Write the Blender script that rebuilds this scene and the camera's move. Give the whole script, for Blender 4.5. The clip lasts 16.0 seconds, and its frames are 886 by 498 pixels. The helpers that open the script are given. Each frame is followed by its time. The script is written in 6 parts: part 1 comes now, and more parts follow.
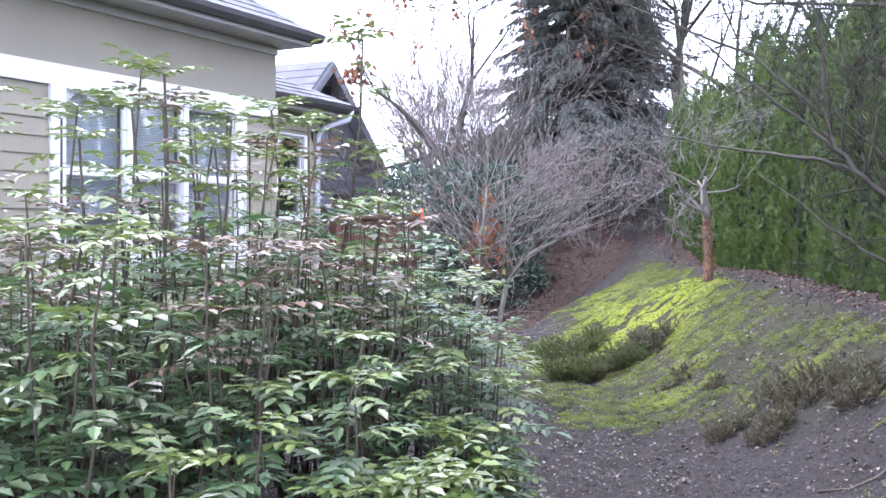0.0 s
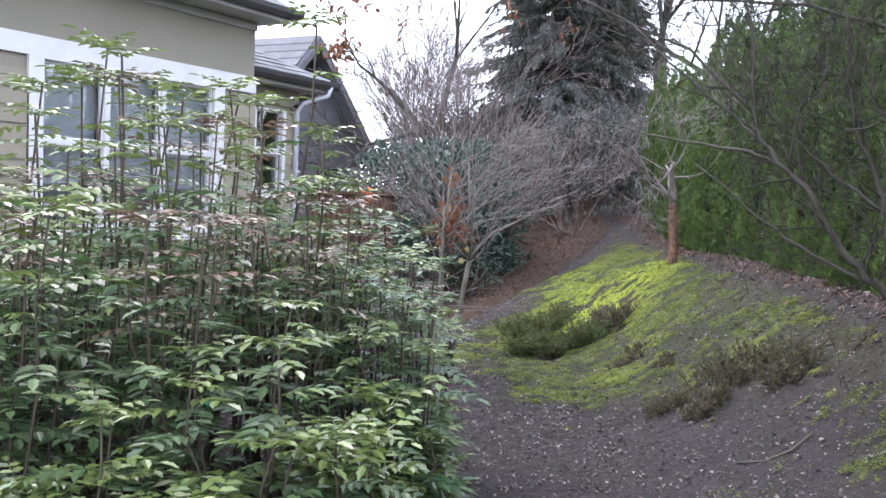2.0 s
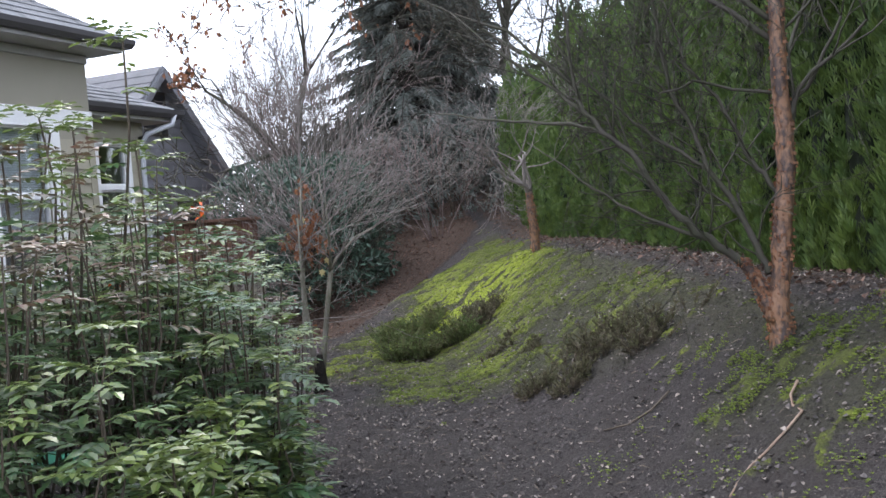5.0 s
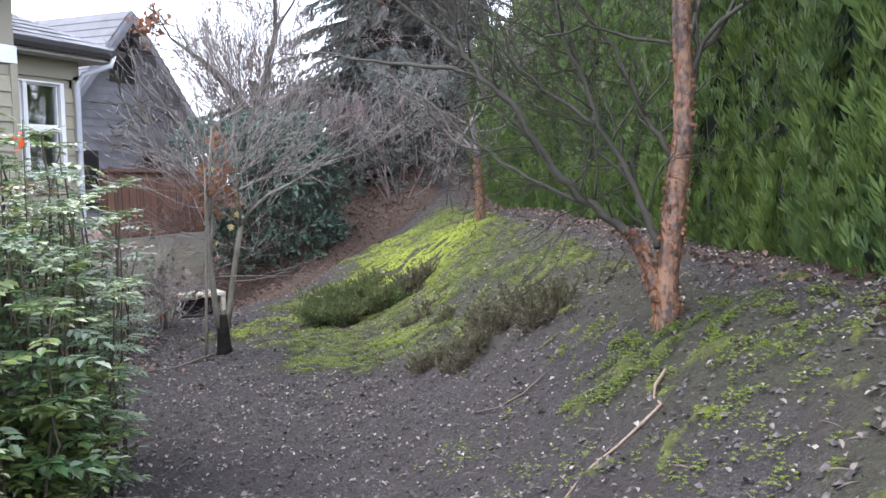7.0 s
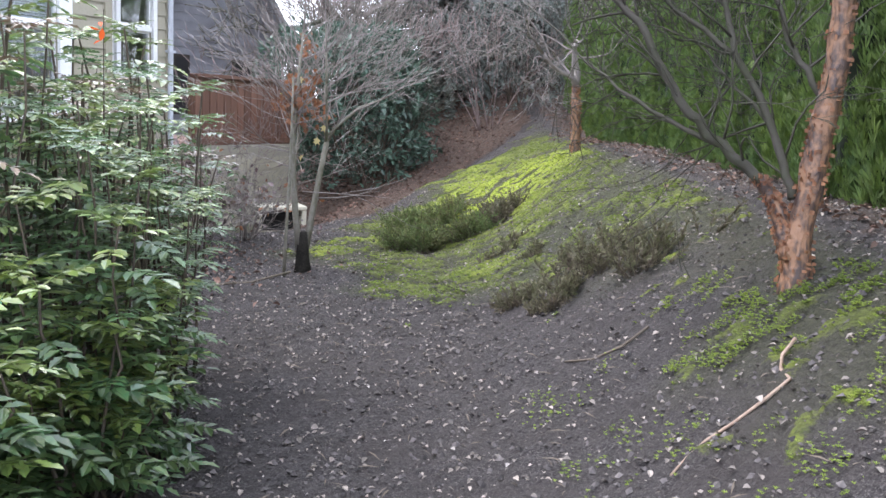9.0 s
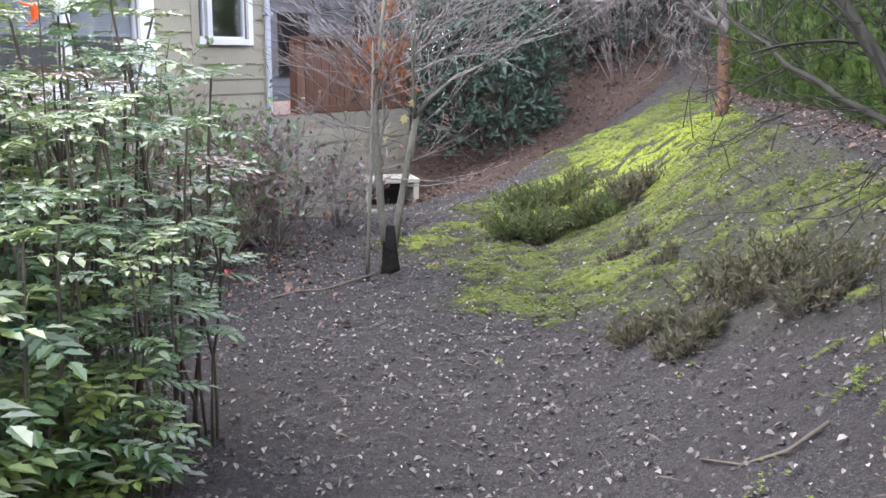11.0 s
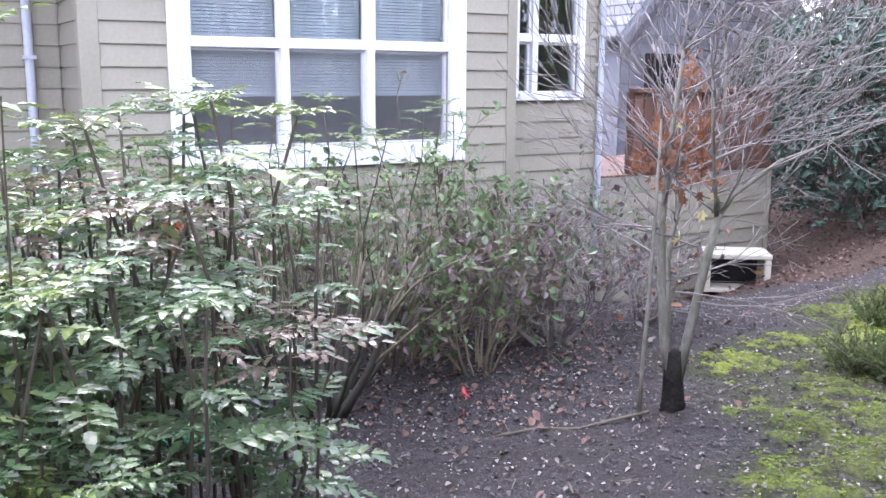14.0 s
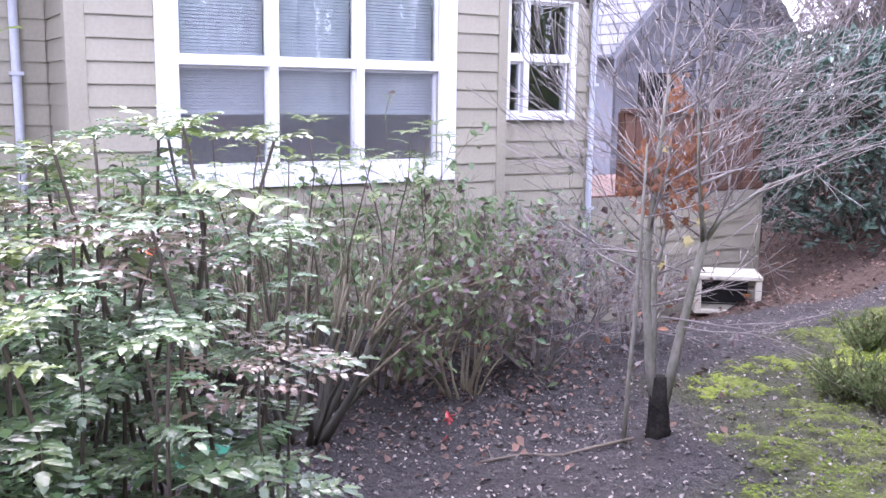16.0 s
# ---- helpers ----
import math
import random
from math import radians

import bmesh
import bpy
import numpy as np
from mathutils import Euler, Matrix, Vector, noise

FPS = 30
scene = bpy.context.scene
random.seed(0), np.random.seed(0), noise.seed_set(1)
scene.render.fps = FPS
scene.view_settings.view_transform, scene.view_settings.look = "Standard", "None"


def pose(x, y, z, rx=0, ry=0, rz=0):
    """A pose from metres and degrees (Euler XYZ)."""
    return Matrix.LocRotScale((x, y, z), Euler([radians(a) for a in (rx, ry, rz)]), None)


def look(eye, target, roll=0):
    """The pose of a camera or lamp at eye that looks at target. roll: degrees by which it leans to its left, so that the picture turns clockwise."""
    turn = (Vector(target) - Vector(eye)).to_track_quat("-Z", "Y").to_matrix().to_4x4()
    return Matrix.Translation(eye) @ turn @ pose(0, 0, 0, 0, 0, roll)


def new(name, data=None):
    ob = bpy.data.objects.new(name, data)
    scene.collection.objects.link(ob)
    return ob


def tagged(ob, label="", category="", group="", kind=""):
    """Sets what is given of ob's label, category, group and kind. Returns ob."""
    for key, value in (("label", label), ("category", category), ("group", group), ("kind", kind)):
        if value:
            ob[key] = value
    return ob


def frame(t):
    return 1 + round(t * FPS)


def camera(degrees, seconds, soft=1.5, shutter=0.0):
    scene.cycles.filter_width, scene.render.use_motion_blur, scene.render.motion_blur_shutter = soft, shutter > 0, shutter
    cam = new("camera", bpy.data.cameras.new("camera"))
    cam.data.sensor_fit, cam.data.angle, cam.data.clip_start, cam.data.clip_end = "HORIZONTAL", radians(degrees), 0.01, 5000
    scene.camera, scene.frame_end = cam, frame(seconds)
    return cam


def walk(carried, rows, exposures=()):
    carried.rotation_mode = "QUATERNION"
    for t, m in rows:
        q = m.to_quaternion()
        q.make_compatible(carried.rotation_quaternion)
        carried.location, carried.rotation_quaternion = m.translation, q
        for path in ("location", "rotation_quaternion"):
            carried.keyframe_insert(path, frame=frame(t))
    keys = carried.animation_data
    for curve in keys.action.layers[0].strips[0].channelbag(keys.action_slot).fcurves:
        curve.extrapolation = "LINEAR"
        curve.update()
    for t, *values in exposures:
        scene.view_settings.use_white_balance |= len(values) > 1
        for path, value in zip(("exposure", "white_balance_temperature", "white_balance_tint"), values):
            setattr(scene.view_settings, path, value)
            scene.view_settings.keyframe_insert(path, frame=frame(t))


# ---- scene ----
cam = camera(50.8, 16.0, 1.5)
PATH = [
    (0, (7.554, -5.863, 1.611), (6.551, -4.134, 1.551), 0.8),
    (0.5, (7.723, -5.85, 1.589), (6.59, -4.204, 1.493), 3.2),
    (1, (7.892, -5.887, 1.628), (6.708, -4.277, 1.544), 1.5),
    (1.5, (7.854, -5.957, 1.627), (6.704, -4.327, 1.48), 2.6),
    (2, (7.893, -5.974, 1.634), (6.909, -4.236, 1.524), 2.3),
    (2.5, (7.821, -5.948, 1.643), (6.891, -4.181, 1.53), 1.8),
    (3, (7.832, -5.971, 1.653), (6.943, -4.18, 1.694), 0.6),
    (3.5, (7.83, -5.994, 1.648), (6.891, -4.228, 1.662), 0.5),
    (4, (7.89, -5.978, 1.644), (6.967, -4.204, 1.61), -0.0),
    (4.5, (7.849, -6.062, 1.656), (6.874, -4.315, 1.667), 2.6),
    (4.8, (7.993, -5.968, 1.566), (7.131, -4.164, 1.554), -1.7),
    (5, (8.045, -5.833, 1.534), (7.289, -3.983, 1.452), -4.4),
    (5.2, (8.122, -5.668, 1.518), (7.454, -3.785, 1.44), -2.0),
    (7.3, (8.459, -5.088, 1.408), (7.668, -3.258, 1.254), -0.6),
    (7.5, (8.431, -5.089, 1.446), (7.574, -3.288, 1.303), -0.2),
    (8, (8.278, -5.193, 1.491), (7.299, -3.462, 1.274), 4.6),
    (8.5, (8.247, -5.054, 1.459), (7.427, -3.251, 1.186), 5.5),
    (9, (8.219, -4.768, 1.393), (7.329, -3.003, 1.089), 2.6),
    (9.2, (8.21, -4.602, 1.425), (7.264, -2.888, 1.02), -0.5),
    (11.3, (7.651, -3.356, 1.571), (6.505, -1.774, 1.14), 0.7),
    (11.5, (7.551, -3.264, 1.614), (6.417, -1.683, 1.15), -0.9),
    (12, (7.437, -3.051, 1.677), (6.036, -1.659, 1.365), -2.1),
    (12.5, (7.505, -2.743, 1.74), (6.012, -1.48, 1.32), -2.2),
    (13, (7.357, -2.521, 1.725), (5.794, -1.321, 1.386), 1.3),
    (13.5, (7.314, -2.27, 1.751), (5.777, -1.058, 1.339), -0.9),
    (14, (7.329, -2.054, 1.772), (5.634, -1.056, 1.411), 0.3),
    (14.5, (7.421, -1.893, 1.746), (5.783, -0.841, 1.286), -4.2),
    (15, (7.361, -1.916, 1.745), (5.752, -0.82, 1.286), -1.3),
    (15.5, (7.322, -1.945, 1.807), (5.682, -0.886, 1.373), 2.5),
    (16, (7.317, -1.978, 1.81), (5.622, -0.969, 1.48), 0.8),
]
walk(cam, [(t, look(eye, target, roll)) for t, eye, target, roll in PATH],
     [(0, 0.85, 5800, 22), (1.5, 0.47, 6050, 18), (3.5, 0.30, 6150, 16), (5, -0.05, 6250, 12), (7.4, 0.70, 6150, 14), (9, 0.74, 6200, 13), (11.5, 0.93, 6150, 18), (12.5, 1.03, 5900, 21), (14.5, 1.15, 5850, 25), (16, 1.22, 5850, 32)])

# ---- light: bright overcast winter sky ----
world = bpy.data.worlds.new("overcast_sky")
scene.world = world
world.use_nodes = True
wn = world.node_tree
wn.nodes.clear()
sky = wn.nodes.new("ShaderNodeTexSky")
sky.sky_type = "NISHITA"
sky.sun_disc = False
sky.sun_elevation, sky.sun_rotation = radians(52), radians(280)
sky.air_density, sky.dust_density = 1.0, 4.0
sky_dim = wn.nodes.new("ShaderNodeVectorMath")
sky_dim.operation = "SCALE"
sky_dim.inputs["Scale"].default_value = 0.05
cloud = wn.nodes.new("ShaderNodeVectorMath")
cloud.operation = "ADD"
cloud.inputs[1].default_value = (0.86, 0.90, 1.0)
back = wn.nodes.new("ShaderNodeBackground")
back.inputs["Strength"].default_value = 2.2
w_out = wn.nodes.new("ShaderNodeOutputWorld")
wn.links.new(sky.outputs[0], sky_dim.inputs[0])
wn.links.new(sky_dim.outputs[0], cloud.inputs[0])
wn.links.new(cloud.outputs[0], back.inputs["Color"])
wn.links.new(back.outputs[0], w_out.inputs["Surface"])
sun = new("sun", bpy.data.lights.new("sun", "SUN"))
sun.data.energy, sun.data.angle, sun.data.color = 1.2, radians(30), (1.0, 0.97, 0.93)
sun.matrix_world = look((-8, 3, 14.3), (3, 1, 0))


# ---- materials ----
def material(name, color, rough=0.7, second=None, scale=6.0, fine=60.0, bump=0.25, metal=0.0,
             spec=0.5, island=0.0, stretch=(1, 1, 1), objrand=0.0, trans=0.0, coat=0.0, span=(0.7, 1.3)):
    """Procedural surface: two colours mixed by noise at two scales, with fine relief."""
    m = bpy.data.materials.new(name)
    m.use_nodes = True
    nt = m.node_tree
    b = nt.nodes["Principled BSDF"]
    b.inputs["Roughness"].default_value = rough
    b.inputs["Metallic"].default_value = metal
    b.inputs["Coat Weight"].default_value, b.inputs["Coat Roughness"].default_value = coat, 0.18
    b.inputs["Specular IOR Level"].default_value = spec
    second = second or tuple(c * 0.7 for c in color)
    co = nt.nodes.new("ShaderNodeTexCoord")
    mp = nt.nodes.new("ShaderNodeMapping")
    mp.inputs["Scale"].default_value = stretch
    nt.links.new(co.outputs["Object"], mp.inputs["Vector"])
    n1 = nt.nodes.new("ShaderNodeTexNoise")
    n1.inputs["Scale"].default_value, n1.inputs["Detail"].default_value = scale, 4
    n2 = nt.nodes.new("ShaderNodeTexNoise")
    n2.inputs["Scale"].default_value, n2.inputs["Detail"].default_value = fine, 3
    for n in (n1, n2):
        nt.links.new(mp.outputs[0], n.inputs["Vector"])
    add = nt.nodes.new("ShaderNodeMath")
    add.operation = "ADD"
    nt.links.new(n1.outputs[0], add.inputs[0])
    nt.links.new(n2.outputs[0], add.inputs[1])
    rng = nt.nodes.new("ShaderNodeMapRange")
    rng.inputs["From Min"].default_value, rng.inputs["From Max"].default_value = span
    nt.links.new(add.outputs[0], rng.inputs["Value"])
    mix = nt.nodes.new("ShaderNodeMix")
    mix.data_type = "RGBA"
    mix.inputs["A"].default_value = (*color, 1)
    mix.inputs["B"].default_value = (*second, 1)
    nt.links.new(rng.outputs[0], mix.inputs["Factor"])
    last = mix.outputs["Result"]
    if island or objrand:
        hsv = nt.nodes.new("ShaderNodeHueSaturation")
        if island:
            g = nt.nodes.new("ShaderNodeNewGeometry")
            src, amount = g.outputs["Random Per Island"], island
        else:
            g = nt.nodes.new("ShaderNodeObjectInfo")
            src, amount = g.outputs["Random"], objrand
        val = nt.nodes.new("ShaderNodeMapRange")
        val.inputs["To Min"].default_value, val.inputs["To Max"].default_value = 1 - amount, 1 + amount
        nt.links.new(src, val.inputs["Value"])
        nt.links.new(val.outputs[0], hsv.inputs["Value"])
        nt.links.new(last, hsv.inputs["Color"])
        last = hsv.outputs[0]
    nt.links.new(last, b.inputs["Base Color"])
    if bump:
        bp = nt.nodes.new("ShaderNodeBump")
        bp.inputs["Strength"].default_value, bp.inputs["Distance"].default_value = bump, 0.01
        nt.links.new(add.outputs[0], bp.inputs["Height"])
        nt.links.new(bp.outputs[0], b.inputs["Normal"])
    if trans:
        tr = nt.nodes.new("ShaderNodeBsdfTranslucent")
        nt.links.new(last, tr.inputs["Color"])
        ms = nt.nodes.new("ShaderNodeMixShader")
        ms.inputs[0].default_value = trans
        nt.links.new(b.outputs[0], ms.inputs[1])
        nt.links.new(tr.outputs[0], ms.inputs[2])
        nt.links.new(ms.outputs[0], nt.nodes["Material Output"].inputs["Surface"])
    return m


M_SIDING = material("olive_beige_siding_paint", (0.34, 0.31, 0.235), 0.6, (0.29, 0.265, 0.20), 2.5, 40, 0.15, objrand=0.06)
M_STUCCO = material("beige_panel_paint", (0.30, 0.275, 0.22), 0.75, (0.26, 0.24, 0.19), 1.5, 120, 0.2)
M_TRIM = material("white_trim_paint", (0.80, 0.80, 0.80), 0.5, (0.70, 0.70, 0.71), 3, 50, 0.08)
M_SOFFIT = material("pale_soffit_paint", (0.42, 0.41, 0.40), 0.6, (0.36, 0.35, 0.34), 3, 50, 0.08)
M_GUTTER = material("dark_metal_gutter", (0.075, 0.07, 0.075), 0.45, (0.055, 0.05, 0.055), 4, 60, 0.05, 0.3)
M_SHINGLE = material("grey_asphalt_shingle", (0.20, 0.20, 0.215), 0.9, (0.13, 0.135, 0.14), 3, 160, 0.4, objrand=0.22)
M_SPOUT = material("pale_blue_grey_downspout", (0.58, 0.60, 0.66), 0.4, (0.48, 0.50, 0.55), 3, 40, 0.05)
M_GREYWOOD = material("weathered_grey_shingle_siding", (0.27, 0.27, 0.29), 0.85, (0.19, 0.19, 0.21), 2, 60, 0.3, objrand=0.15)
M_REDWOOD = material("red_brown_stained_wood", (0.17, 0.085, 0.055), 0.7, (0.11, 0.055, 0.038), 4, 60, 0.3, stretch=(6, 6, 0.6), objrand=0.2)
M_DARKROOM = material("dark_interior_wall", (0.32, 0.32, 0.34), 0.9, (0.27, 0.27, 0.29), 2, 30, 0.0)
M_BLIND = material("white_blind_slats", (0.74, 0.75, 0.77), 0.5, (0.66, 0.67, 0.70), 2, 30, 0.0, island=0.05)
M_CONCRETE = material("grey_foundation_concrete", (0.22, 0.21, 0.20), 0.9, (0.15, 0.145, 0.14), 3, 60, 0.4)
M_CREAM = material("cream_weathered_plastic", (0.62, 0.58, 0.46), 0.55, (0.50, 0.46, 0.36), 5, 50, 0.1)
M_GREENLID = material("green_plastic_lid", (0.04, 0.25, 0.16), 0.35, (0.03, 0.20, 0.12), 5, 60, 0.05)
M_BLACK = material("black_recess", (0.02, 0.02, 0.022), 0.6, (0.012, 0.012, 0.014), 5, 60, 0.1)
M_MAHONIA = material("glossy_holly_green_leaf", (0.060, 0.145, 0.066), 0.30, (0.135, 0.19, 0.060), 3, 40, 0.05, spec=0.9, island=0.5, trans=0.38, coat=0.22)
M_MAHTOP = material("glossy_yellow_green_leaf", (0.20, 0.25, 0.055), 0.28, (0.11, 0.18, 0.055), 5, 40, 0.05, spec=1.0, coat=0.35, island=0.4, trans=0.3)
M_MAHRED = material("bronze_red_winter_leaf", (0.20, 0.095, 0.075), 0.32, (0.13, 0.14, 0.07), 4, 30, 0.05, spec=1.0, coat=0.5, island=0.45, trans=0.25)
M_PALEGREEN = material("pale_green_small_leaf", (0.17, 0.25, 0.10), 0.4, (0.12, 0.19, 0.075), 5, 40, 0.05, spec=0.7, island=0.4, trans=0.3)
M_PURPLE = material("dull_purple_leaf", (0.15, 0.085, 0.095), 0.4, (0.11, 0.10, 0.075), 5, 40, 0.05, spec=0.7, island=0.4, trans=0.25)
M_STEM = material("brown_shrub_stem", (0.10, 0.075, 0.05), 0.85, (0.06, 0.05, 0.04), 8, 60, 0.4, stretch=(1, 1, 0.4))
M_MOSSTEM = material("mossy_shrub_stem", (0.25, 0.20, 0.15), 0.85, (0.16, 0.15, 0.08), 5, 40, 0.4)
M_HEDGE = material("green_conifer_scale_leaf", (0.15, 0.215, 0.045), 0.6, (0.050, 0.10, 0.030), 3.0, 14, 0.1, island=0.25, trans=0.15)
# Near black: the shade deep in the hedge, painted on its core.
M_HEDGESHADE = material("hedge_shade_core", (0.010, 0.020, 0.008), 0.95, (0.007, 0.013, 0.005), 3, 30, 0.2)
# Base colour paled to put distant haze into the firs and undergrowth.
M_FIR = material("haze_paled_fir_needles", (0.135, 0.155, 0.14), 0.75, (0.17, 0.185, 0.165), 0.6, 8, 0.1, island=0.35, trans=0.3)
M_FIRTRUNK = material("grey_brown_fir_bark", (0.06, 0.05, 0.042), 0.95, (0.04, 0.034, 0.03), 3, 30, 0.5)
M_TWIG = material("lilac_grey_twig_bark", (0.27, 0.235, 0.22), 0.7, (0.17, 0.15, 0.135), 4, 40, 0.2)
M_MAPLE = material("grey_brown_maple_bark", (0.24, 0.22, 0.19), 0.75, (0.12, 0.115, 0.075), 8, 50, 0.4, stretch=(1, 1, 0.5))
M_TWIGPINK = material("pinkish_bare_brush", (0.24, 0.18, 0.165), 0.8, (0.17, 0.125, 0.115), 2, 20, 0.1)
M_TWIGDARK = material("dark_mossy_limb_bark", (0.066, 0.056, 0.048), 0.8, (0.056, 0.058, 0.034), 5, 40, 0.4)
M_CHAR = material("blackened_stump_bark", (0.012, 0.011, 0.010), 1.0, (0.035, 0.031, 0.026), 9, 60, 0.6, spec=0.1)
M_COPPER = material("peeling_copper_bark", (0.31, 0.17, 0.10), 0.5, (0.075, 0.05, 0.043), 8, 34, 1.0, stretch=(1.5, 1.5, 0.8), span=(0.86, 1.14))
M_PEEL = material("curled_bark_flake", (0.38, 0.19, 0.10), 0.5, (0.20, 0.09, 0.055), 10, 60, 0.3, island=0.4, trans=0.3)
M_DRYLEAF = material("orange_brown_dry_leaf", (0.30, 0.135, 0.065), 0.6, (0.20, 0.09, 0.05), 5, 50, 0.1, island=0.35, trans=0.35)
M_PALELEAF = material("pale_yellow_leaf", (0.58, 0.50, 0.24), 0.5, (0.52, 0.44, 0.2), 5, 50, 0.1, island=0.15, trans=0.3)
M_REDLEAF = material("bright_red_leaf", (0.46, 0.05, 0.06), 0.4, (0.38, 0.08, 0.07), 5, 50, 0.1, island=0.25, trans=0.3)
M_ORANGELEAF = material("bright_orange_leaf", (0.85, 0.16, 0.03), 0.4, (0.70, 0.12, 0.03), 5, 50, 0.1, island=0.15, trans=0.3)
M_LITTER = material("fallen_leaf_litter", (0.27, 0.235, 0.20), 0.6, (0.12, 0.10, 0.088), 3, 30, 0.1, island=0.6)
M_BLEACHED = material("bleached_leaf_scrap", (0.40, 0.37, 0.34), 0.6, (0.28, 0.25, 0.22), 3, 30, 0.1, island=0.4)
M_LEAFBANK = material("red_brown_leaf_litter", (0.20, 0.115, 0.082), 0.75, (0.105, 0.068, 0.052), 2, 20, 0.1, island=0.5)
M_MOSSTUFT = material("yellow_green_moss_tuft", (0.22, 0.28, 0.04), 0.8, (0.13, 0.19, 0.03), 2, 20, 0.1, island=0.35, trans=0.25)
M_JUNIPER = material("juniper_green_needles", (0.11, 0.175, 0.055), 0.7, (0.15, 0.14, 0.06), 3, 20, 0.1, island=0.4, trans=0.25)
M_HEATH = material("brown_green_heath_foliage", (0.135, 0.145, 0.070), 0.8, (0.14, 0.11, 0.08), 3, 20, 0.1, island=0.4, trans=0.25)
M_RHODO = material("dark_evergreen_leaf", (0.06, 0.11, 0.078), 0.42, (0.07, 0.115, 0.08), 2, 30, 0.1, spec=0.6, island=0.4, trans=0.1)
M_STICK = material("pale_peeled_stick", (0.36, 0.27, 0.20), 0.6, (0.22, 0.14, 0.10), 12, 60, 0.3)
M_DEAD = material("grey_brown_fallen_twig", (0.15, 0.12, 0.09), 0.85, (0.10, 0.08, 0.06), 9, 60, 0.3)


def glass_material():
    m = bpy.data.materials.new("window_glass")
    m.use_nodes = True
    nt = m.node_tree
    nt.nodes.remove(nt.nodes["Principled BSDF"])
    tr, gl = nt.nodes.new("ShaderNodeBsdfTransparent"), nt.nodes.new("ShaderNodeBsdfGlossy")
    tr.inputs["Color"].default_value = (0.86, 0.89, 0.90, 1)
    gl.inputs["Roughness"].default_value = 0.03
    lw = nt.nodes.new("ShaderNodeLayerWeight")
    lw.inputs["Blend"].default_value = 0.5
    pw = nt.nodes.new("ShaderNodeMath")
    pw.operation, pw.inputs[1].default_value = "POWER", 4.0
    fr = nt.nodes.new("ShaderNodeMath")
    fr.operation, fr.inputs[1].default_value, fr.inputs[2].default_value = "MULTIPLY_ADD", 0.84, 0.15
    nt.links.new(lw.outputs["Facing"], pw.inputs[0])
    nt.links.new(pw.outputs[0], fr.inputs[0])
    ms = nt.nodes.new("ShaderNodeMixShader")
    nt.links.new(fr.outputs[0], ms.inputs[0])
    nt.links.new(tr.outputs[0], ms.inputs[1])
    nt.links.new(gl.outputs[0], ms.inputs[2])
    nt.links.new(ms.outputs[0], nt.nodes["Material Output"].inputs["Surface"])
    return m


M_GLASS = glass_material()


def screen_material():
    m = bpy.data.materials.new("grey_insect_mesh")
    m.use_nodes = True
    nt = m.node_tree
    nt.nodes["Principled BSDF"].inputs["Base Color"].default_value = (0.34, 0.335, 0.36, 1)
    nt.nodes["Principled BSDF"].inputs["Roughness"].default_value = 0.8
    tr, ms = nt.nodes.new("ShaderNodeBsdfTransparent"), nt.nodes.new("ShaderNodeMixShader")
    ms.inputs[0].default_value = 0.11
    nt.links.new(tr.outputs[0], ms.inputs[1])
    nt.links.new(nt.nodes["Principled BSDF"].outputs[0], ms.inputs[2])
    nt.links.new(ms.outputs[0], nt.nodes["Material Output"].inputs["Surface"])
    return m


M_SCREEN = screen_material()


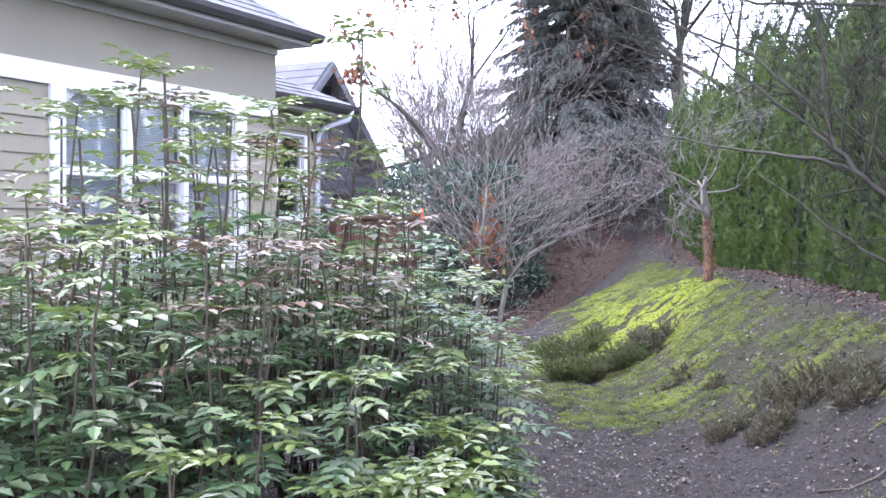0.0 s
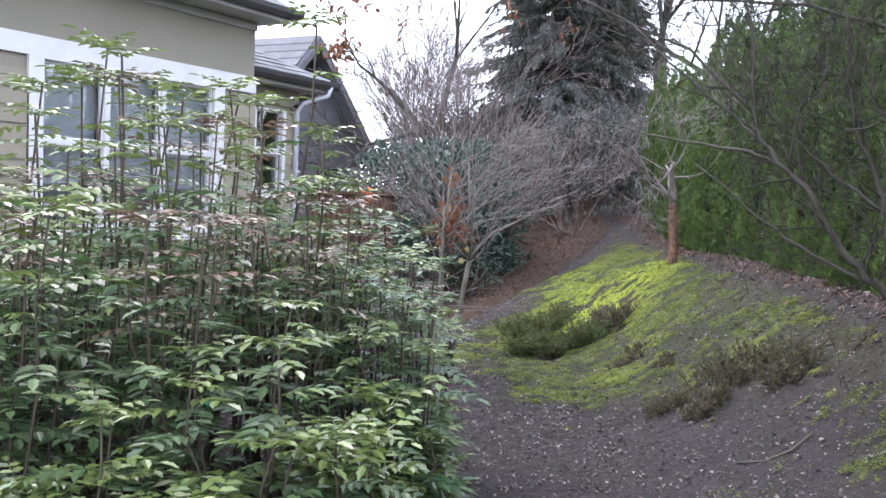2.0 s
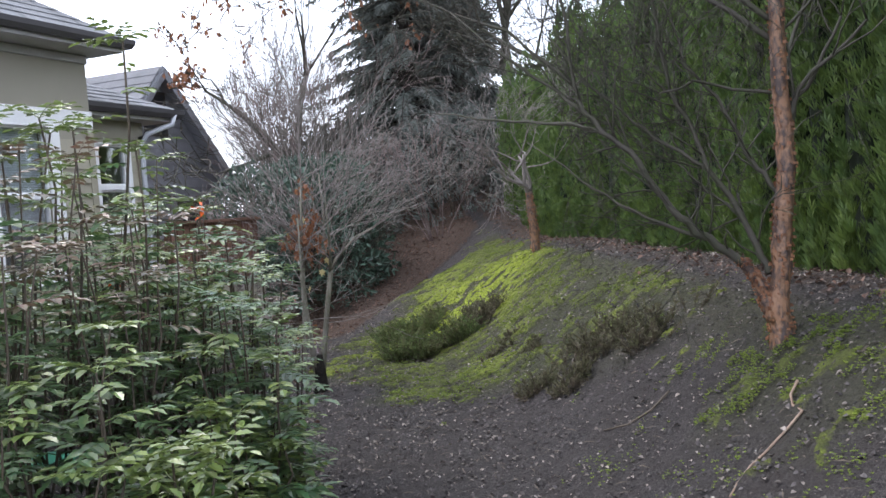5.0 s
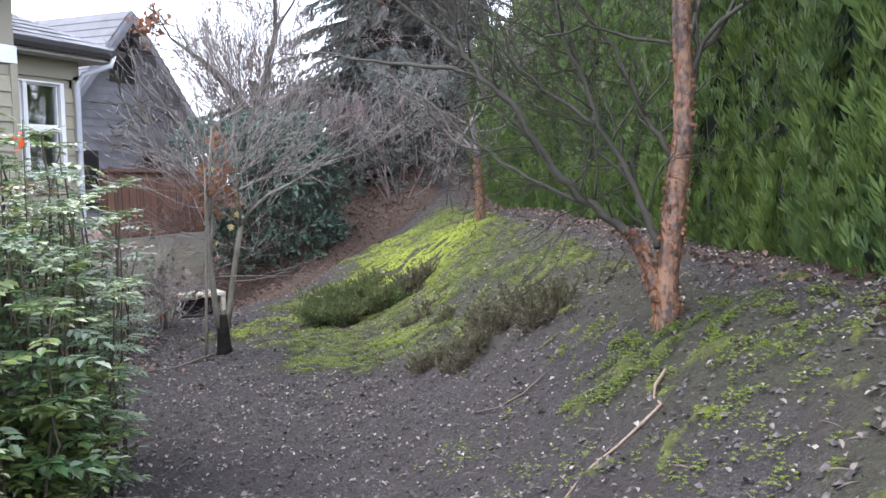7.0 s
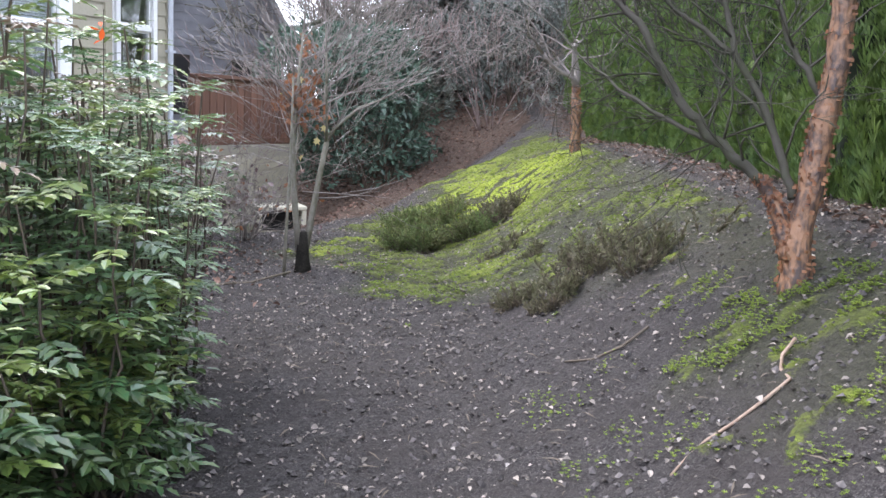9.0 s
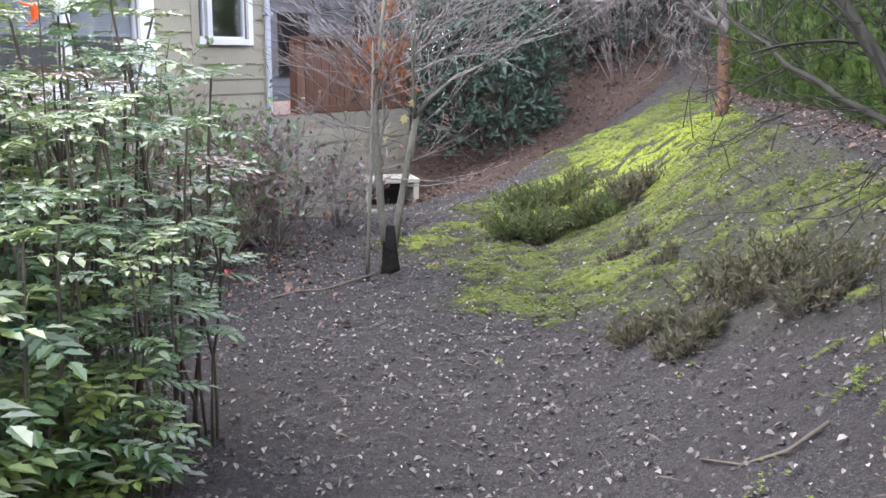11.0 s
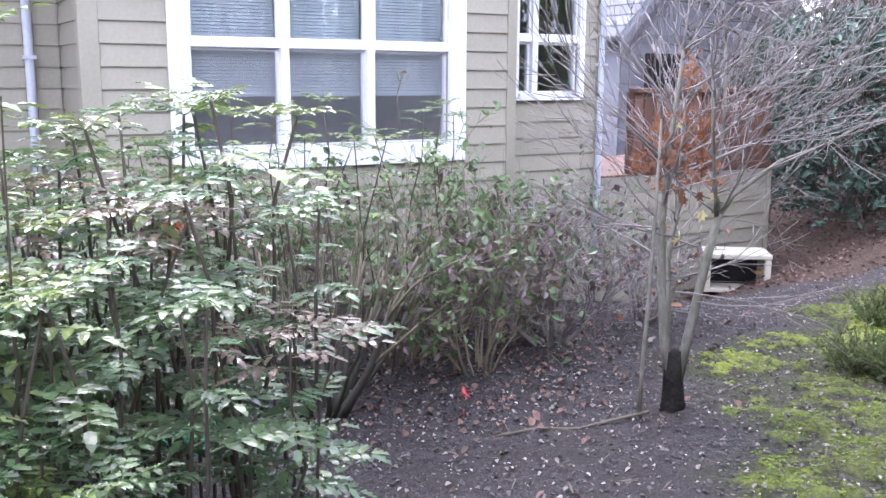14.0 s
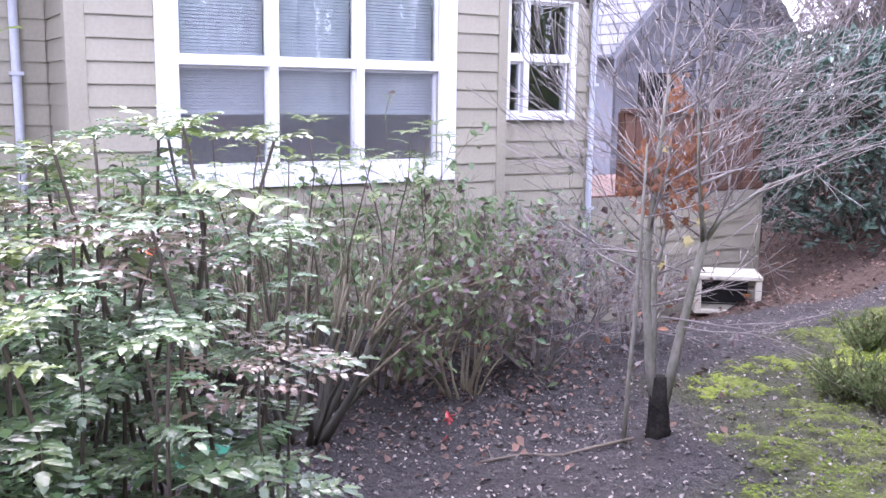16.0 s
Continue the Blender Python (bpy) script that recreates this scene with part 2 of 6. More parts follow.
# ---- mesh helpers ----
class Geo:
    """Collects vertices and faces for one mesh."""

    def __init__(self):
        self.v, self.f, self.n = [], [], 0

    def add(self, verts, faces):
        verts = np.asarray(verts, float).reshape(-1, 3)
        self.v.append(verts)
        k = self.n
        self.f.extend([tuple(i + k for i in f) for f in faces])
        self.n += len(verts)

    def scatter(self, verts, faces, mats):
        """Adds a copy of a template for each 4 x 4 matrix."""
        verts = np.asarray(verts, float)
        mats = np.asarray(mats, float)
        if not len(mats):
            return
        h = np.concatenate([verts, np.ones((len(verts), 1))], 1)
        allv = np.einsum("nij,kj->nki", mats, h)[:, :, :3].reshape(-1, 3)
        k = len(verts)
        self.v.append(allv)
        for i in range(len(mats)):
            o = self.n + i * k
            self.f.extend([tuple(a + o for a in f) for f in faces])
        self.n += len(allv)

    def box(self, x0, x1, y0, y1, z0, z1):
        v = [(x, y, z) for x in (x0, x1) for y in (y0, y1) for z in (z0, z1)]
        self.add(v, [(0, 1, 3, 2), (4, 6, 7, 5), (0, 4, 5, 1), (2, 3, 7, 6), (0, 2, 6, 4), (1, 5, 7, 3)])
        return self

    def tube(self, pts, radii, sides=6, wob=0.0, rng=None):
        pts = np.asarray(pts, float)
        n = len(pts)
        tang = np.gradient(pts, axis=0)
        ref = np.array((0.31, 0.95, 0.05))
        rows = []
        for i in range(n):
            t = tang[i] / (np.linalg.norm(tang[i]) + 1e-9)
            a = np.cross(t, ref)
            if np.linalg.norm(a) < 0.1:
                a = np.cross(t, (1, 0, 0))
            a /= np.linalg.norm(a)
            b = np.cross(t, a)
            for k in range(sides):
                ang = 2 * math.pi * k / sides
                r = radii[i] * (1 + (rng.uniform(-wob, wob) if rng else 0))
                rows.append(pts[i] + r * (math.cos(ang) * a + math.sin(ang) * b))
        faces = []
        for i in range(n - 1):
            for k in range(sides):
                k2 = (k + 1) % sides
                faces.append((i * sides + k, i * sides + k2, (i + 1) * sides + k2, (i + 1) * sides + k))
        if sides > 2:
            faces.append(tuple(range(sides))[::-1])
            faces.append(tuple((n - 1) * sides + k for k in range(sides)))
        self.add(rows, faces)
        return self

    def mesh(self, name, mat, smooth=False, bevel=0.0):
        me = bpy.data.meshes.new(name)
        me.from_pydata(np.concatenate(self.v).tolist() if self.v else [], [], self.f)
        me.materials.append(mat)
        if bevel:
            bm = bmesh.new()
            bm.from_mesh(me)
            bmesh.ops.bevel(bm, geom=bm.edges[:], offset=bevel, segments=1, affect="EDGES")
            bm.to_mesh(me)
            bm.free()
        if smooth:
            me.polygons.foreach_set("use_smooth", [True] * len(me.polygons))
        me.update()
        return me


def part(name, geo, mat, parent=None, label="", smooth=False, bevel=0.0):
    """One mesh object under a thing; geo is a Geo or a mesh that is shared."""
    me = geo if isinstance(geo, bpy.types.Mesh) else geo.mesh(name, mat, smooth, bevel)
    ob = new(name, me)
    if parent:
        ob.parent = parent
    return tagged(ob, label)


def boxgeo(*a):
    return Geo().box(*a)


def thing(name, at, label, category, group="", kind="", rz=0.0, scale=1.0):
    ob = new(name)
    ob.location, ob.rotation_euler[2] = at, rz
    ob.scale = (scale,) * 3
    return tagged(ob, label, category, group, kind)


def mat4(p, x, y, z, s=1.0):
    """A 4 x 4 matrix from a place and three axes."""
    m = np.eye(4)
    m[:3, 0], m[:3, 1], m[:3, 2], m[:3, 3] = np.asarray(x) * s, np.asarray(y) * s, np.asarray(z) * s, p
    return m


def along(p, d, s, rng, flat=0.0):
    """A matrix whose y axis follows d; its z axis is near the world's up when flat is 1, else spun at random."""
    d = np.asarray(d, float)
    d = d / (np.linalg.norm(d) + 1e-9)
    up = np.array((0, 0, 1.0)) * flat + np.array([rng.gauss(0, 1) for _ in range(3)]) * (1 - flat)
    x = np.cross(d, up)
    if np.linalg.norm(x) < 1e-3:
        x = np.cross(d, (1, 0.2, 0))
    x /= np.linalg.norm(x)
    return mat4(p, x, d, np.cross(x, d), s)


# ---- ground form ----
HX, HY, HDX, HDY = 7.9, 0.86, -0.47, 0.883      # the hedge's foot line


def smooth01(t):
    t = np.clip(t, 0, 1)
    return t * t * (3 - 2 * t)


def slope_coords(x, y):
    u = (x - HX) * -HDY + (y - HY) * HDX
    s = (x - HX) * HDX + (y - HY) * HDY
    return u, s


def ground_base(x, y):
    """Height of the ground: flat dark soil, rising to a bank along the hedge, falling away behind the house."""
    x, y = np.asarray(x, float), np.asarray(y, float)
    u, s = slope_coords(x, y)
    a = 0.95 * (1 - smooth01((u - 0.2) / 2.15)) - 0.035 * np.clip(u - 2.4, 0, 4) + 0.018 * np.clip(s, 0, 8) * (1 - smooth01(u / 2.2))
    b = 1.0 - 0.38 * np.clip(u - 0.4, 0, 4.8) + 0.15 * np.clip(s - 9, 0, 12)
    b = b - 0.14 * np.exp(-((u - crest_edge(s) - 0.35) / 0.22) ** 2)
    w = smooth01((s - 4.4) / 3.6)
    return a * (1 - w) + b * w


def wave(x, y):
    return (np.sin(1.7 * x + 0.6 * y) * np.cos(1.3 * y - 0.5 * x) * 0.5 + np.sin(4.1 * x - 2.3 * y + 1) * 0.3 + np.sin(2.9 * y + 5.3 * x) * 0.2)


def vnoise(x, y, scale, seed=0.0):
    """Smooth value noise, 0 to 1."""
    x, y = np.asarray(x, float) * scale, np.asarray(y, float) * scale
    i, j = np.floor(x), np.floor(y)
    fx, fy = smooth01(x - i), smooth01(y - j)

    def h(a, b):
        v = np.sin(a * 127.1 + b * 311.7 + seed * 74.7) * 43758.5453
        return v - np.floor(v)

    return (h(i, j) * (1 - fx) + h(i + 1, j) * fx) * (1 - fy) + (h(i, j + 1) * (1 - fx) + h(i + 1, j + 1) * fx) * fy


def ground_z(x, y):
    return float(ground_base(x, y) + 0.012 * wave(x, y))


def crest_edge(s):
    """How far down the bank the moss reaches, along the hedge line."""
    return np.interp(s, [-5, 0.2, 0.7, 1.7, 2.7, 3.85, 5.5, 8.1, 10.2, 11.5], [1.6, 1.6, 1.95, 3.0, 3.55, 4.0, 3.3, 2.4, 0.75, 0.1])


def moss_amount(x, y):
    """How mossy the ground is, 0 to 1."""
    u, s = slope_coords(x, y)
    edge = crest_edge(s) + 0.18 * np.sin(s * 3.1 + u) + 0.10 * np.sin(s * 7.3 + 1)
    on = smooth01((edge - u) / 1.0 + 0.12) * smooth01((u - 0.25) / 0.5)
    thin = 0.46 + 0.32 * smooth01(s / 1.1) + 0.22 * smooth01((s - 2.4) / 2.2) * smooth01((u - 0.3) / 0.8)
    return on * thin * smooth01((s + 4.6) / 1.5)


def moss_cover(x, y):
    """The moss with its bare gaps, 0 to 1."""
    p = 0.22 * vnoise(x, y, 1.7, 1) + 0.36 * vnoise(x, y, 5.3, 2) + 0.50 * vnoise(x, y, 12.0, 3)
    m = moss_amount(x, y)
    return smooth01((0.80 * m + 2.0 * (p - 0.54) - 0.46) / 0.36) * smooth01(m / 0.2)


def surface_z(x, y):
    """Height of the ground's skin with its moss cushions and clods."""
    u, s = slope_coords(x, y)
    c = moss_cover(x, y)
    bank = smooth01((crest_edge(s) + 0.6 - u) / 0.8)
    return (ground_base(x, y) + 0.012 * wave(x, y) + c * (0.010 + 0.030 * vnoise(x, y, 8.0, 5))
            + bank * 0.035 * (vnoise(x, y, 3.1, 6) - 0.5) + 0.016 * (vnoise(x, y, 9.0, 7) - 0.5))


def leaf_amount(x, y):
    """How thick the fallen leaves lie, 0 to 1: the bank beyond the moss crest and the hedge's foot."""
    u, s = slope_coords(x, y)
    bank = smooth01((u - crest_edge(s) - 0.25) / 0.4) * smooth01((s - 6.6) / 1.2) * smooth01((5.6 - u) / 1.0)
    return np.maximum(bank, 0.5 * smooth01((0.7 - u) / 0.5) * smooth01((s + 6) / 2))


def make_ground():
    def axis(lo, hi, step, far):
        core = np.arange(lo, hi + step / 2, step)
        grow = []
        d, p = step, 0.0
        while p < far:
            d *= 1.35
            p += d
            grow.append(p)
        grow = np.array(grow)
        return np.concatenate([(lo - grow)[::-1], core, hi + grow])

    xs, ys = axis(-1.0, 9.6, 0.042, 400), axis(-5.5, 12.0, 0.048, 500)
    gx, gy = np.meshgrid(xs, ys)
    gz = surface_z(gx, gy)
    mo = moss_cover(gx, gy)
    gu, gs = slope_coords(gx, gy)
    lively = np.exp(-((gs - 5.2) / 2.2) ** 2 - ((gu - 1.7) / 1.1) ** 2) + 0.55 * np.exp(-((gs - 3.6) / 1.2) ** 2 - ((gu - 3.5) / 0.5) ** 2) + 0.7 * (vnoise(gx, gy, 1.1, 8) - 0.45)
    lf = leaf_amount(gx, gy)
    near = (gx > -1) & (gx < 9.6) & (gy > -5.5) & (gy < 12)
    rs = np.random.RandomState(4)
    gz = gz + np.where(near, rs.uniform(-0.009, 0.011, gx.shape) + mo * rs.uniform(0, 0.010, gx.shape), 0)
    nx, ny = len(xs), len(ys)
    verts = np.stack([gx, gy, gz], -1).reshape(-1, 3)
    idx = np.arange(nx * ny).reshape(ny, nx)
    quads = np.stack([idx[:-1, :-1], idx[:-1, 1:], idx[1:, 1:], idx[1:, :-1]], -1).reshape(-1, 4)
    me = bpy.data.meshes.new("ground")
    me.from_pydata(verts.tolist(), [], quads.tolist())
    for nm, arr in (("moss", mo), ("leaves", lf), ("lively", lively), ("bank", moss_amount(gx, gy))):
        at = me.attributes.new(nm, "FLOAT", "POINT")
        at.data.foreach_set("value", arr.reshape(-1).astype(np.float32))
    me.polygons.foreach_set("use_smooth", [True] * len(me.polygons))
    m = bpy.data.materials.new("dark_soil_and_moss")
    m.use_nodes = True
    nt = m.node_tree
    b = nt.nodes["Principled BSDF"]
    b.inputs["Roughness"].default_value = 0.92
    b.inputs["Specular IOR Level"].default_value = 0.25

    def noise_node(scale, detail=5, rough=0.6):
        n = nt.nodes.new("ShaderNodeTexNoise")
        n.inputs["Scale"].default_value, n.inputs["Detail"].default_value, n.inputs["Roughness"].default_value = scale, detail, rough
        nt.links.new(co.outputs["Object"], n.inputs["Vector"])
        return n.outputs[0]

    def ramp(src, lo, hi):
        r = nt.nodes.new("ShaderNodeMapRange")
        r.inputs["From Min"].default_value, r.inputs["From Max"].default_value = lo, hi
        nt.links.new(src, r.inputs["Value"])
        return r.outputs[0]

    def mix(fac, a, bb):
        x = nt.nodes.new("ShaderNodeMix")
        x.data_type = "RGBA"
        nt.links.new(fac, x.inputs["Factor"])
        for key, val in (("A", a), ("B", bb)):
            if isinstance(val, tuple):
                x.inputs[key].default_value = (*val, 1)
            else:
                nt.links.new(val, x.inputs[key])
        return x.outputs["Result"]

    def math2(op, a, bb):
        x = nt.nodes.new("ShaderNodeMath")
        x.operation = op
        for i, val in enumerate((a, bb)):
            if isinstance(val, (int, float)):
                x.inputs[i].default_value = val
            else:
                nt.links.new(val, x.inputs[i])
        return x.outputs[0]

    co = nt.nodes.new("ShaderNodeTexCoord")

    def attr(nm):
        a = nt.nodes.new("ShaderNodeAttribute")
        a.attribute_name = nm
        return a.outputs["Fac"]

    soil = mix(ramp(noise_node(55, 4, 0.7), 0.35, 0.7), (0.023, 0.020, 0.021), (0.080, 0.072, 0.071))
    soil = mix(ramp(noise_node(130, 3, 0.7), 0.50, 0.66), soil, (0.15, 0.135, 0.13))
    soil = mix(ramp(noise_node(2.2), 0.35, 0.75), soil, (0.058, 0.050, 0.047))
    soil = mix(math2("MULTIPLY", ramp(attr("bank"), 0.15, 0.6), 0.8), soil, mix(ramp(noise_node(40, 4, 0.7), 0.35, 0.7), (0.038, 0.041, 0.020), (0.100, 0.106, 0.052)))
    moss = mix(ramp(noise_node(26, 4, 0.7), 0.3, 0.7), (0.056, 0.066, 0.028), (0.155, 0.178, 0.044))
    moss = mix(ramp(math2("ADD", attr("lively"), math2("MULTIPLY", noise_node(9.0, 4, 0.7), 1.2)), 0.76, 1.4), moss, (0.29, 0.35, 0.045))
    leaf = mix(ramp(noise_node(34, 3, 0.6), 0.35, 0.65), (0.06, 0.044, 0.035), (0.12, 0.078, 0.058))
    patch = math2("ADD", math2("MULTIPLY", noise_node(15.0, 5, 0.7), 1.3), math2("MULTIPLY", noise_node(46.0, 3, 0.65), 1.1))
    mfac = ramp(math2("ADD", attr("moss"), patch), 1.62, 2.0)
    mfac = math2("MULTIPLY", mfac, ramp(attr("moss"), 0.02, 0.2))
    lfac = ramp(math2("ADD", attr("leaves"), noise_node(6.0, 5, 0.7)), 0.85, 1.1)
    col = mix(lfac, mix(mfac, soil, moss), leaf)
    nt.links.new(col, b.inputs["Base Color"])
    bp = nt.nodes.new("ShaderNodeBump")
    bp.inputs["Strength"].default_value, bp.inputs["Distance"].default_value = 1.0, 0.035
    nt.links.new(math2("ADD", noise_node(45, 5, 0.7), math2("MULTIPLY", noise_node(9, 4, 0.6), 1.5)), bp.inputs["Height"])
    nt.links.new(bp.outputs[0], b.inputs["Normal"])
    me.materials.append(m)
    return tagged(new("ground", me), "dark bare soil rising to a mossy bank", "ground", kind="structure")


make_ground()


# ---- the house ----
LAP = 0.168
_board_meshes = {}


def board_mesh(length):
    """A lap siding board along y, tilted so that its lower edge stands proud; shared by boards of one length."""
    key = round(length, 3)
    if key not in _board_meshes:
        g = Geo()
        t0, t1, h = 0.006, 0.024, LAP + 0.012
        prof = [(0.0, 0.0), (t1, 0.0), (t1, 0.006), (t0, h), (0.0, h)]
        v = [(px, y, pz) for y in (0, key) for px, pz in prof]
        f = [(i, (i + 1) % 5, 5 + (i + 1) % 5, 5 + i) for i in range(5)] + [(4, 3, 2, 1, 0), (5, 6, 7, 8, 9)]
        g.add(v, f)
        _board_meshes[key] = g.mesh("board", M_SIDING)
    return _board_meshes[key]


def lay_boards(wall, x, y0, y1, z0, z1, facing_y=False, mat=None):
    """Boards on a wall from z0 to z1. facing_y: the wall faces the -y side and the boards run along x."""
    n = int((z1 - z0) / LAP + 0.001)
    for i in range(n):
        ob = new("board", board_mesh(y1 - y0))
        ob.parent = wall
        if facing_y:
            ob.location, ob.rotation_euler[2] = (y0, x, z0 + i * LAP), -math.pi / 2
        else:
            ob.location = (x, y0, z0 + i * LAP)


def wall_pieces(geo, x0, x1, y0, y1, z0, z1, hole=None):
    """A wall slab, with a hole (y, y, z, z) through it."""
    if not hole:
        geo.box(x0, x1, y0, y1, z0, z1)
        return
    a, b, c, d = hole
    geo.box(x0, x1, y0, a, z0, z1)
    geo.box(x0, x1, b, y1, z0, z1)
    geo.box(x0, x1, a, b, z0, c)
    geo.box(x0, x1, a, b, d, z1)


BAND0, BAND1, EAVE = 2.83, 3.03, 3.72
BASE = -1.2
Y_L, Y_R = -0.80, 3.02           # main wall
W2X, W2R = -0.50, 4.50           # lower wing wall
DECK_R = 7.25

wall_main = Geo()
wall_pieces(wall_main, -0.16, 0, Y_L, Y_R, BASE, EAVE, (-0.02, 2.30, 1.20, 2.81))
w_main = tagged(part("wall_main", wall_main, M_STUCCO), "beige painted house wall with lap siding boards", "wall", kind="structure")
lay_boards(w_main, 0.0, -0.685, -0.19, -0.51, BAND0)
lay_boards(w_main, 0.0, 2.47, 2.93, -0.51, BAND0)
lay_boards(w_main, 0.0, -0.19, 2.47, -0.51, 1.02)

wall_return = Geo().box(-1.1, -0.16, Y_L, Y_L + 0.14, BASE, EAVE)
w_ret = tagged(part("wall_return", wall_return, M_STUCCO), "narrow return wall with lap siding", "wall", kind="structure")
lay_boards(w_ret, Y_L, -0.9, -0.10, -0.51, BAND0, facing_y=True)
wall_recess = Geo()
wall_pieces(wall_recess, -1.04, -0.9, -8.0, Y_L, BASE, EAVE, (-3.6, -1.75, 1.2, 2.7))
w_rec = tagged(part("wall_recess", wall_recess, M_STUCCO), "recessed beige wall with lap siding", "wall", kind="structure")
lay_boards(w_rec, -0.9, -1.56, -0.83, -0.51, BAND0)
lay_boards(w_rec, -0.9, -8.0, -3.79, -0.51, BAND0)
lay_boards(w_rec, -0.9, -3.79, -1.56, -0.51, 1.02)

wing = Geo()
wall_pieces(wing, W2X - 0.14, W2X, Y_R - 0.1, W2R, BASE, 3.05, (3.40, 4.16, 1.62, 2.72))
w_wing = tagged(part("wall_wing", wing, M_STUCCO), "lower wing wall with lap siding", "wall", kind="structure")
lay_boards(w_wing, W2X, Y_R + 0.0, 3.34, 0.33, 2.72)
lay_boards(w_wing, W2X, 4.24, W2R - 0.1, 0.33, 2.72)
lay_boards(w_wing, W2X, Y_R + 0.0, W2R - 0.1, -0.85, 0.33)
lay_boards(w_wing, W2X, 3.34, 4.24, 0.33, 1.55)
w_end = tagged(part("wall_wing_end", boxgeo(-6.0, W2X, W2R - 0.14, W2R, BASE, 3.05), M_STUCCO), "plain beige end wall of the lower wing", "wall", kind="structure")
w_mend = tagged(part("wall_main_end", boxgeo(-6.0, -0.16, Y_R - 0.14, Y_R, BASE, EAVE), M_STUCCO), "plain beige end wall of the main block", "wall", kind="structure")
w_back = tagged(part("wall_back", boxgeo(-6.14, -6.0, -8, W2R, BASE, 3.05), M_STUCCO), "plain back wall of the house", "wall", kind="structure")
w_side = tagged(part("wall_far_side", boxgeo(-6.0, -0.9, -8.14, -8.0, BASE, EAVE), M_STUCCO), "plain side wall of the house", "wall", kind="structure")
tagged(part("floor_inside", boxgeo(-6.0, -1.05, -8, W2R - 0.15, 0.2, 0.3), M_DARKROOM), "dark floor inside the house", "floor", kind="structure")
tagged(part("floor_inside", boxgeo(-1.05, -0.17, Y_L + 0.15, Y_R - 0.15, 0.2, 0.3), M_DARKROOM), "dark floor inside the house", "floor", kind="structure")
tagged(part("partition", boxgeo(-3.0, -2.9, -7.9, W2R - 0.2, 0.3, 3.04), M_DARKROOM), "plain dark inside partition", "wall", kind="structure")
tagged(part("ceiling", boxgeo(-6.0, -0.17, Y_L + 0.15, Y_R - 0.15, 3.05, 3.1), M_DARKROOM), "plain inside ceiling", "ceiling", kind="structure")

# deck base with slatted rail
deck = tagged(part("wall_deck", boxgeo(-2.6, W2X - 0.03, W2R + 0.02, DECK_R, BASE, 0.70), M_STUCCO), "beige sided deck base with a wooden slat rail", "wall", kind="structure")
lay_boards(deck, W2X - 0.03, W2R + 0.02, DECK_R - 0.08, -0.85, 0.66)
part("corner_board", boxgeo(W2X - 0.03, W2X - 0.002, DECK_R - 0.08, DECK_R, BASE, 0.69), M_SIDING, deck, bevel=0.003)
for i in range(15):
    part("deck_board", boxgeo(W2X - 0.03 - 0.14 * (i + 1), W2X - 0.036 - 0.14 * i, W2R + 0.04, DECK_R, 0.702, 0.725), M_REDWOOD, deck)
rail = thing("deck_railing", (0, 0, 0), "red-brown stained wooden slat railing on the deck", "railing")
part("bottom_rail", boxgeo(W2X - 0.10, W2X - 0.02, 5.0, DECK_R, 0.72, 0.80), M_REDWOOD, rail, bevel=0.004)
part("top_rail", boxgeo(W2X - 0.13, W2X + 0.01, 5.0, DECK_R + 0.02, 1.62, 1.67), M_REDWOOD, rail, bevel=0.004)
slat_me = boxgeo(-0.012, 0.012, 0, 0.125, 0, 0.83).mesh("slat", M_REDWOOD, bevel=0.003)
for i in range(15):
    ob = part("slat", slat_me, None, rail)
    ob.location = (W2X - 0.055, 5.02 + i * 0.148, 0.795)
for y in (5.01, 6.05, DECK_R - 0.1):
    part("post", boxgeo(W2X - 0.17, W2X - 0.08, y, y + 0.09, 0.70, 1.62), M_REDWOOD, rail, bevel=0.004)

# white band, corner boards
tagged(part("trim_band", boxgeo(0.0, 0.034, Y_L - 0.03, Y_R + 0.01, BAND0, BAND1), M_TRIM, bevel=0.004), "white painted horizontal trim band", "trim", kind="structure")
tagged(part("trim_band", boxgeo(-0.88, -0.002, Y_L - 0.032, Y_L - 0.001, BAND0, BAND1), M_TRIM, bevel=0.004), "white painted horizontal trim band", "trim", kind="structure")
tagged(part("trim_band", boxgeo(-0.898, -0.866, -8.0, Y_L - 0.034, BAND0, BAND1), M_TRIM, bevel=0.004), "white painted horizontal trim band", "trim", kind="structure")
tagged(part("trim_corner", boxgeo(0.0, 0.03, Y_L - 0.028, -0.685, BASE, BAND0 - 0.003), M_SIDING, bevel=0.004), "beige painted corner board", "trim", kind="structure")
tagged(part("trim_corner", boxgeo(-0.10, -0.002, Y_L - 0.028, Y_L - 0.001, BASE, BAND0 - 0.003), M_SIDING, bevel=0.004), "beige painted corner board", "trim", kind="structure")
tagged(part("trim_corner", boxgeo(0.0, 0.03, 2.93, Y_R + 0.012, BASE, BAND0 - 0.003), M_SIDING, bevel=0.004), "beige painted corner board", "trim", kind="structure")
tagged(part("trim_corner", boxgeo(W2X, W2X + 0.03, W2R - 0.1, W2R + 0.012, BASE, 2.86), M_SIDING, bevel=0.004), "beige painted corner board", "trim", kind="structure")
tagged(part("trim_frieze", boxgeo(W2X, W2X + 0.03, Y_R + 0.02, W2R + 0.015, 2.80, 3.04), M_STUCCO, bevel=0.004), "beige frieze board under the eave", "trim", kind="structure")


